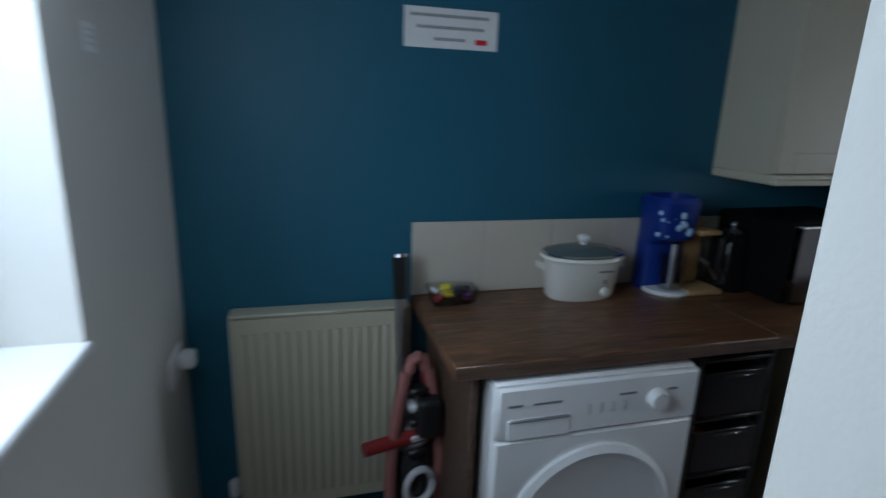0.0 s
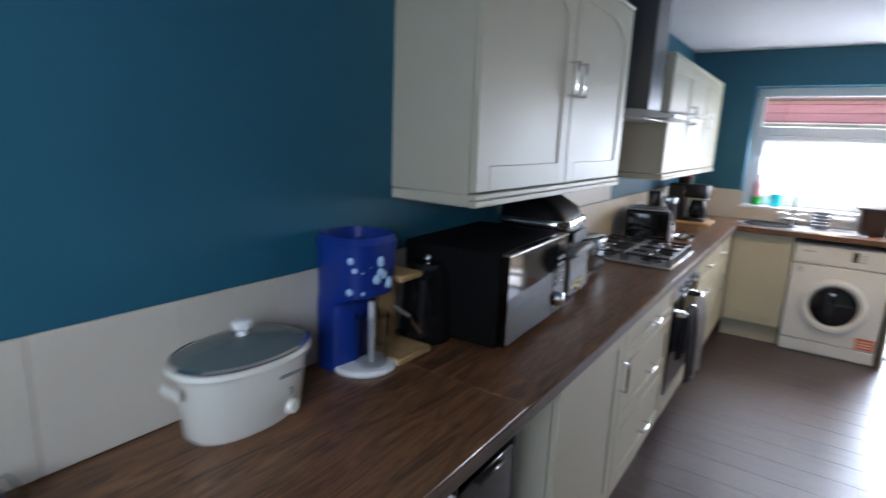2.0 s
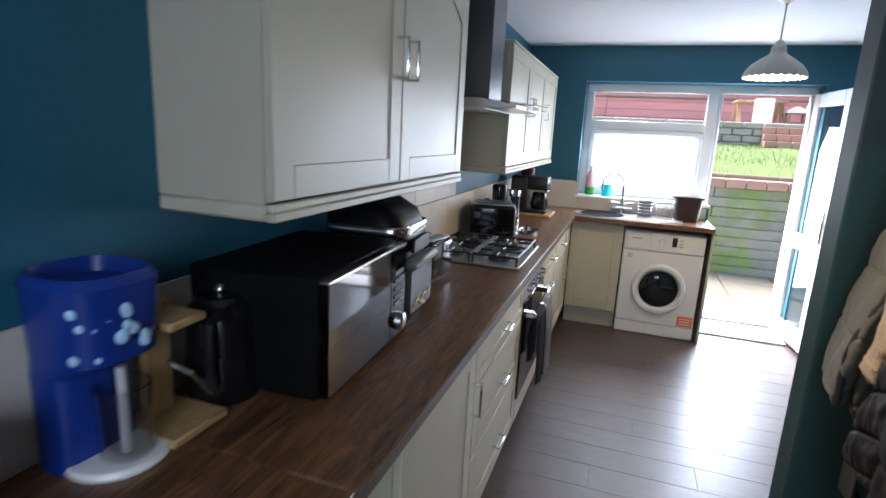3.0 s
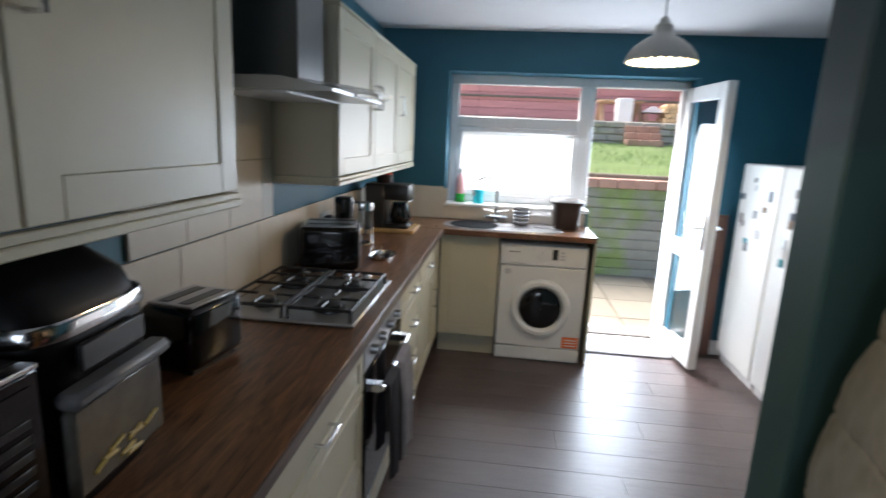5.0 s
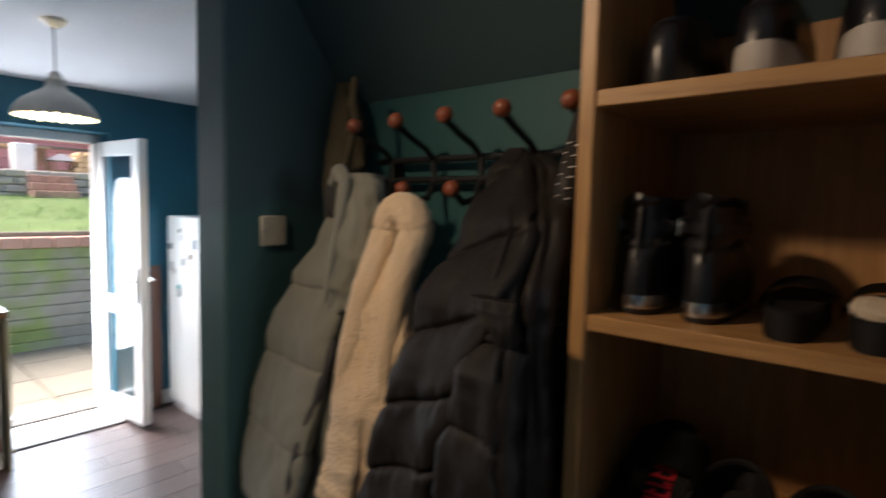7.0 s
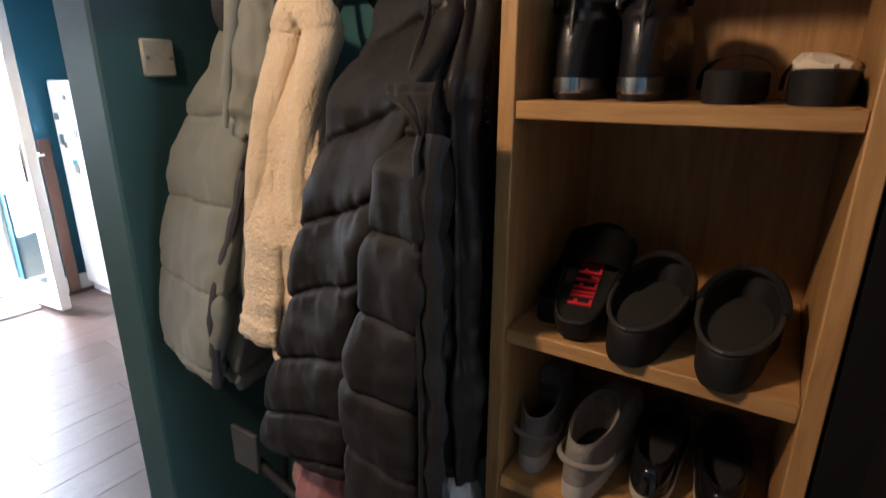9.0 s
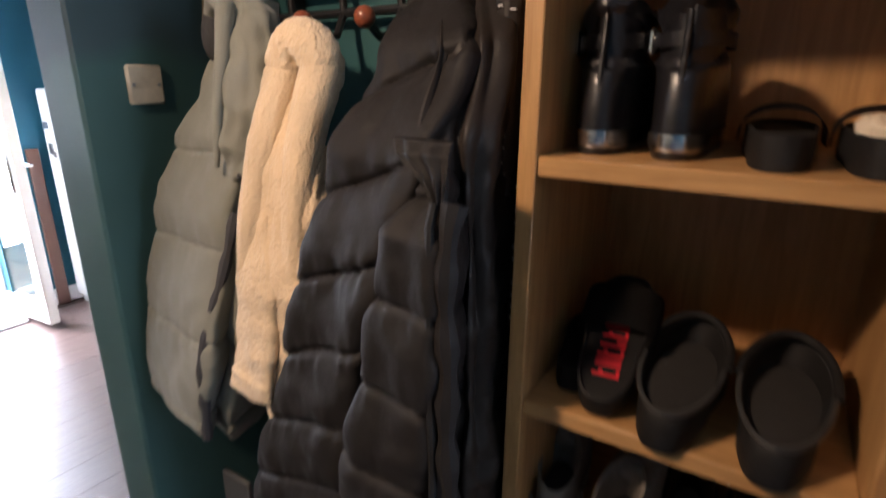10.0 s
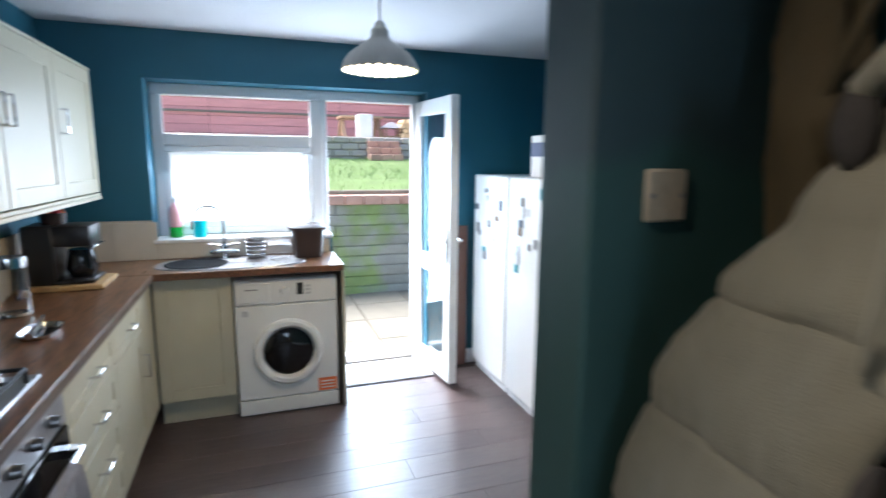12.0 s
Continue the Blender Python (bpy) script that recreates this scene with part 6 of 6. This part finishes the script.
mossy(MOSS)
REDWOOD = m("red_painted_timber", (0.62, 0.29, 0.27), 0.7, 0, 0.2, 2, 0.2, 30, (1, 1, 6), per_object=0.12)
REDBRICK = m("red_brick", (0.4, 0.24, 0.18), 0.9, 0, 0.25, 9, 0.3, 60, per_object=0.3)
STONE = m("grey_walling_stone", (0.34, 0.31, 0.27), 0.9, 0, 0.3, 6, 0.4, 40, per_object=0.35)
LOGM = m("cut_logs", (0.5, 0.36, 0.2), 0.9, 0, 0.3, 10, 0.3, 50, per_object=0.3)
TIMBER = m("weathered_timber", (0.34, 0.22, 0.13), 0.8, 0, 0.25, 6, 0.2, 50)
setting("ground", bx((-40, -60, -0.5), (90, 60, -0.14)), m("garden_earth", (0.12, 0.1, 0.06), 0.95, 0, 0.3, 1, 0.4, 20), "bare earth round the house", "ground")
RX = 8.4
pav = setting("pavement", bx((6.1, -4.0, -0.14), (RX + 0.1, 5.0, -0.075)), m("patio_joint", (0.16, 0.14, 0.11), 0.95, 0, 0.3, 8), "concrete flagged patio outside the back door", "patio")
rw = setting("wall_retaining", bx((RX + 0.06, -5, -0.14), (RX + 0.2, 6, 1.0)), m("wall_mortar", (0.16, 0.16, 0.13), 0.95), "mossy concrete board retaining wall below the lawn", "retaining wall")
bm = B()
loops = []
for j in range(25):
    x = RX + 0.2 + 4.6 * j / 24
    loops.append([(x, -9 + 18 * i / 40, 1.12 + 0.47 * j / 24 + 0.05 * noise.noise(Vector((x * 0.9, i * 0.4, 0)))) for i in range(41)])
rings(bm, loops, closed=False)
bmesh.ops.solidify(bm, geom=bm.faces[:], thickness=0.15)
setting("lawn", bm, GRASS, "bright sloping lawn above the retaining wall", "lawn")
rnd = random.Random(21)
verts, faces = [], []
for k in range(9000):
    x, y = RX + 0.25 + 4.5 * rnd.random(), -3.6 + 7.4 * rnd.random()
    z = 1.1 + 0.47 * (x - RX - 0.2) / 4.6
    h, a, w = rnd.uniform(0.05, 0.11), rnd.uniform(0, 6.28), 0.006
    dx, dy = math.cos(a) * w, math.sin(a) * w
    tx, ty = rnd.uniform(-0.04, 0.04), rnd.uniform(-0.04, 0.04)
    i0 = len(verts)
    verts += [(x - dx, y - dy, z), (x + dx, y + dy, z), (x + tx, y + ty, z + h)]
    faces.append((i0, i0 + 1, i0 + 2))
me = bpy.data.meshes.new("grass")
me.from_pydata(verts, [], faces)
me.materials.append(m("grass_blades", (0.29, 0.4, 0.15), 0.8, 0, 0.3, 3, 0))
tagged(new("grass", me), "short bright green grass of the lawn", "grass", kind="stuff")
setting("terrace", bx((12.9, -9, 0.9), (40, 9, 1.92)), STONE, "raised terrace behind the lawn", "terrace")

fence = setting("fence", bx((16.06, -9, 1.9), (16.12, 9, 4.3)), m("fence_gap", (0.12, 0.03, 0.025), 0.9), "tall red painted timber fence at the garden's end", "fence")
house = thing("shed", "far garden shed with pale boards beside the red fence", "shed", (15.4, -4.6, 1.92))
part("wall", bx((0, -1.2, 0), (0.6, 1.2, 1.7)), TIMBER, house)
part("roof", bx((-0.15, -1.3, 1.7), (0.7, 1.3, 1.78), 0.02), GREY, house)

tb = thing("garden_table", "weathered wooden picnic table on the terrace", "table", (14.5, -1.6, 1.92))
part("tabletop", bx((-0.35, -0.47, 0.52), (0.35, 0.47, 0.57), 0.01), TIMBER, tb)
for y in (-0.4, 0.4):
    for s in (-1, 1):
        part("leg", rings(B(), [[(s * 0.45 - 0.03, y - 0.04, 0), (s * 0.45 + 0.03, y - 0.04, 0), (s * 0.45 + 0.03, y + 0.04, 0), (s * 0.45 - 0.03, y + 0.04, 0)], [(s * 0.12 - 0.03, y - 0.04, 0.5), (s * 0.12 + 0.03, y - 0.04, 0.5), (s * 0.12 + 0.03, y + 0.04, 0.5), (s * 0.12 - 0.03, y + 0.04, 0.5)]]), TIMBER, tb)
wb = part("crate", bx((-0.15, -0.16, 0), (0.15, 0.16, 0.58), 0.02, 2), PAPER)
wb.location = (13.95, -1.6, 1.92)
tagged(wb, "white crate in front of the garden table", "crate")
bt_ = thing("bird_table", "small dark roofed bird table on the terrace", "bird table", (14.2, -2.26, 1.92))
part("post", cyl(B(), (0, 0, 0), (0, 0, 0.12), 0.05), TIMBER, bt_)
part("tray", bx((-0.2, -0.2, 0.12), (0.2, 0.2, 0.15), 0.01), TIMBER, bt_)
for sx_ in (-0.15, 0.15):
    for sy_ in (-0.15, 0.15):
        part("corner_post", bx((sx_ - 0.015, sy_ - 0.015, 0.15), (sx_ + 0.015, sy_ + 0.015, 0.32)), TIMBER, bt_)
part("roof", rings(B(), [[(-0.26, -0.26, 0.32), (0.26, -0.26, 0.32), (0.26, 0.26, 0.32), (-0.26, 0.26, 0.32)], [(-0.03, -0.03, 0.46), (0.03, -0.03, 0.46), (0.03, 0.03, 0.46), (-0.03, 0.03, 0.46)]]), GREY, bt_)
lgs = thing("log_pile", "stack of pale cut logs beside the terrace", "log pile", (13.9, -2.75, 1.92))
for r_ in range(5):
    for c_ in range(5):
        part("log", cyl(B(), (0, -0.24 + 0.12 * c_ + 0.05 * (r_ % 2), 0.055 + 0.1 * r_), (0.5, -0.24 + 0.12 * c_ + 0.05 * (r_ % 2), 0.055 + 0.1 * r_), 0.055, None, 10), LOGM, lgs)
stp = thing("garden_steps", "red brick garden steps up to the terrace", "steps", (12.45, -1.75, 1.52), kind="structure")
for k in range(3):
    for c_ in range(3):
        part("brick", bx((0.16 * k, -0.33 + 0.222 * c_, 0.0 if k == 0 else 0.13 * k), (0.62, -0.33 + 0.222 * c_ + 0.214, 0.13 * (k + 1) - 0.008), 0.008), REDBRICK, stp)

# ---- pieces: flags, blocks, bricks, boards, tiles, planks ----


def pieces(name, parent, mat, mesh_cache, size, places, bev=0.004):
    key = (name, tuple(round(s, 3) for s in size), mat.name)
    if key not in mesh_cache:
        mesh_cache[key] = mesh_of(name, bx(tuple(-s / 2 for s in size), tuple(s / 2 for s in size), bev), mat, False)
    for pl3 in places:
        ob = new(name, mesh_cache[key])
        ob.location = pl3
        ob.parent = parent


cache = {}
rnd = random.Random(2)
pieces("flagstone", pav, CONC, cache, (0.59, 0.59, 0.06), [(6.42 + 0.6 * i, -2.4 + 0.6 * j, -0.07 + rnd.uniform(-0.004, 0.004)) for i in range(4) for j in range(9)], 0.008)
pieces("gravel_board", rw, MOSS, cache, (0.1, 1.82, 0.118), [(RX + 0.05 + rnd.uniform(-0.004, 0.004), -2.9 + 1.826 * j + (0.6 if r % 2 else 0), -0.015 + 0.1215 * r) for r in range(9) for j in range(4)], 0.01)
pieces("coping_brick", rw, REDBRICK, cache, (0.26, 0.21, 0.11), [(RX + 0.1, -2.6 + 0.222 * j, 1.07) for j in range(22)], 0.008)
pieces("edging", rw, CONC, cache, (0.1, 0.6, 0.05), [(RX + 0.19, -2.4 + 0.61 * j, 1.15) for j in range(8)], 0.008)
trc = bpy.data.objects["terrace"]
pieces("stone", trc, STONE, cache, (0.12, 0.33, 0.12), [(12.88 + rnd.uniform(-0.015, 0.015), -4.2 + 0.345 * j + (0.17 if r % 2 else 0), 1.53 + 0.13 * r) for r in range(4) for j in range(22)], 0.02)
pieces("board", fence, REDWOOD, cache, (0.05, 3.0, 0.19), [(16.03, -5.9 + 3.01 * j, 2.03 + 0.197 * r) for r in range(12) for j in range(4)], 0.008)
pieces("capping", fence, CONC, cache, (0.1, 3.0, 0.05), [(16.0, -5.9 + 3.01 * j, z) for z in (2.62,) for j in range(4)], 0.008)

spl = setting("splashback", bx((0.79, YN - 0.004, WT), (XE, YN - 0.0005, 1.16)), GROUT, "beige tiled upstand behind the worktop", "tiles")
tw_ = 0.247
n_t = int((XE - 0.79) / 0.25)
pieces("tile", spl, TILE, cache, (0.248, 0.008, 0.25), [(0.79 + 0.125 + 0.25 * i, YN - 0.007, WT + 0.127) for i in range(n_t)], 0.0015)
sp2 = setting("splashback_hob", bx((3.08, YN - 0.004, 1.165), (3.925, YN - 0.0005, 1.63)), GROUT, "beige tiles behind the hob", "tiles")
pieces("tile", sp2, TILE, cache, (0.248, 0.008, 0.228), [(3.205 + 0.25 * i, YN - 0.007, 1.28 + 0.232 * r) for i in range(3) for r in range(2)], 0.0015)
pieces("tile", sp2, TILE, cache, (0.092, 0.008, 0.228), [(3.878, YN - 0.007, 1.28 + 0.232 * r) for r in range(2)], 0.0015)
setting("splashback_corner", bx((XE - 0.004, OY1 + 0.005, SILL - 0.029), (XE - 0.0005, YN - 0.012, 1.15)), GROUT, "beige tiles in the corner by the window", "tiles")
sp3 = setting("splashback_sink", bx((XE - 0.004, DW + 0.02, WT), (XE - 0.0005, YN - 0.012, SILL - 0.03)), GROUT, "beige tiles below the window", "tiles")
pieces("tile", sp3, TILE, cache, (0.008, 0.248, 0.228), [(XE - 0.007, YN - 0.137 - 0.25 * i, WT + 0.115) for i in range(2)], 0.0015)
pieces("tile", sp3, TILE, cache, (0.008, 0.248, 0.095), [(XE - 0.007, YN - 0.137 - 0.25 * i, WT + 0.05) for i in range(2, 6)], 0.0015)

PWD, PLN = 0.178, 1.22
x = XW
row = 0
while x < XE - 0.16:
    off = (row * 0.47) % PLN
    y = -1.65 - off
    while y < YN:
        y0, y1 = max(y, -1.65), min(y + PLN, YN)
        if y1 - y0 > 0.05:
            L_ = round(y1 - y0, 3)
            pieces("floor_plank", floor, PLANK, cache, (PWD - 0.001, L_ - 0.001, 0.006), [(x + PWD / 2, (y0 + y1) / 2, -0.003)], 0.0008)
        y += PLN
    x += PWD
    row += 1
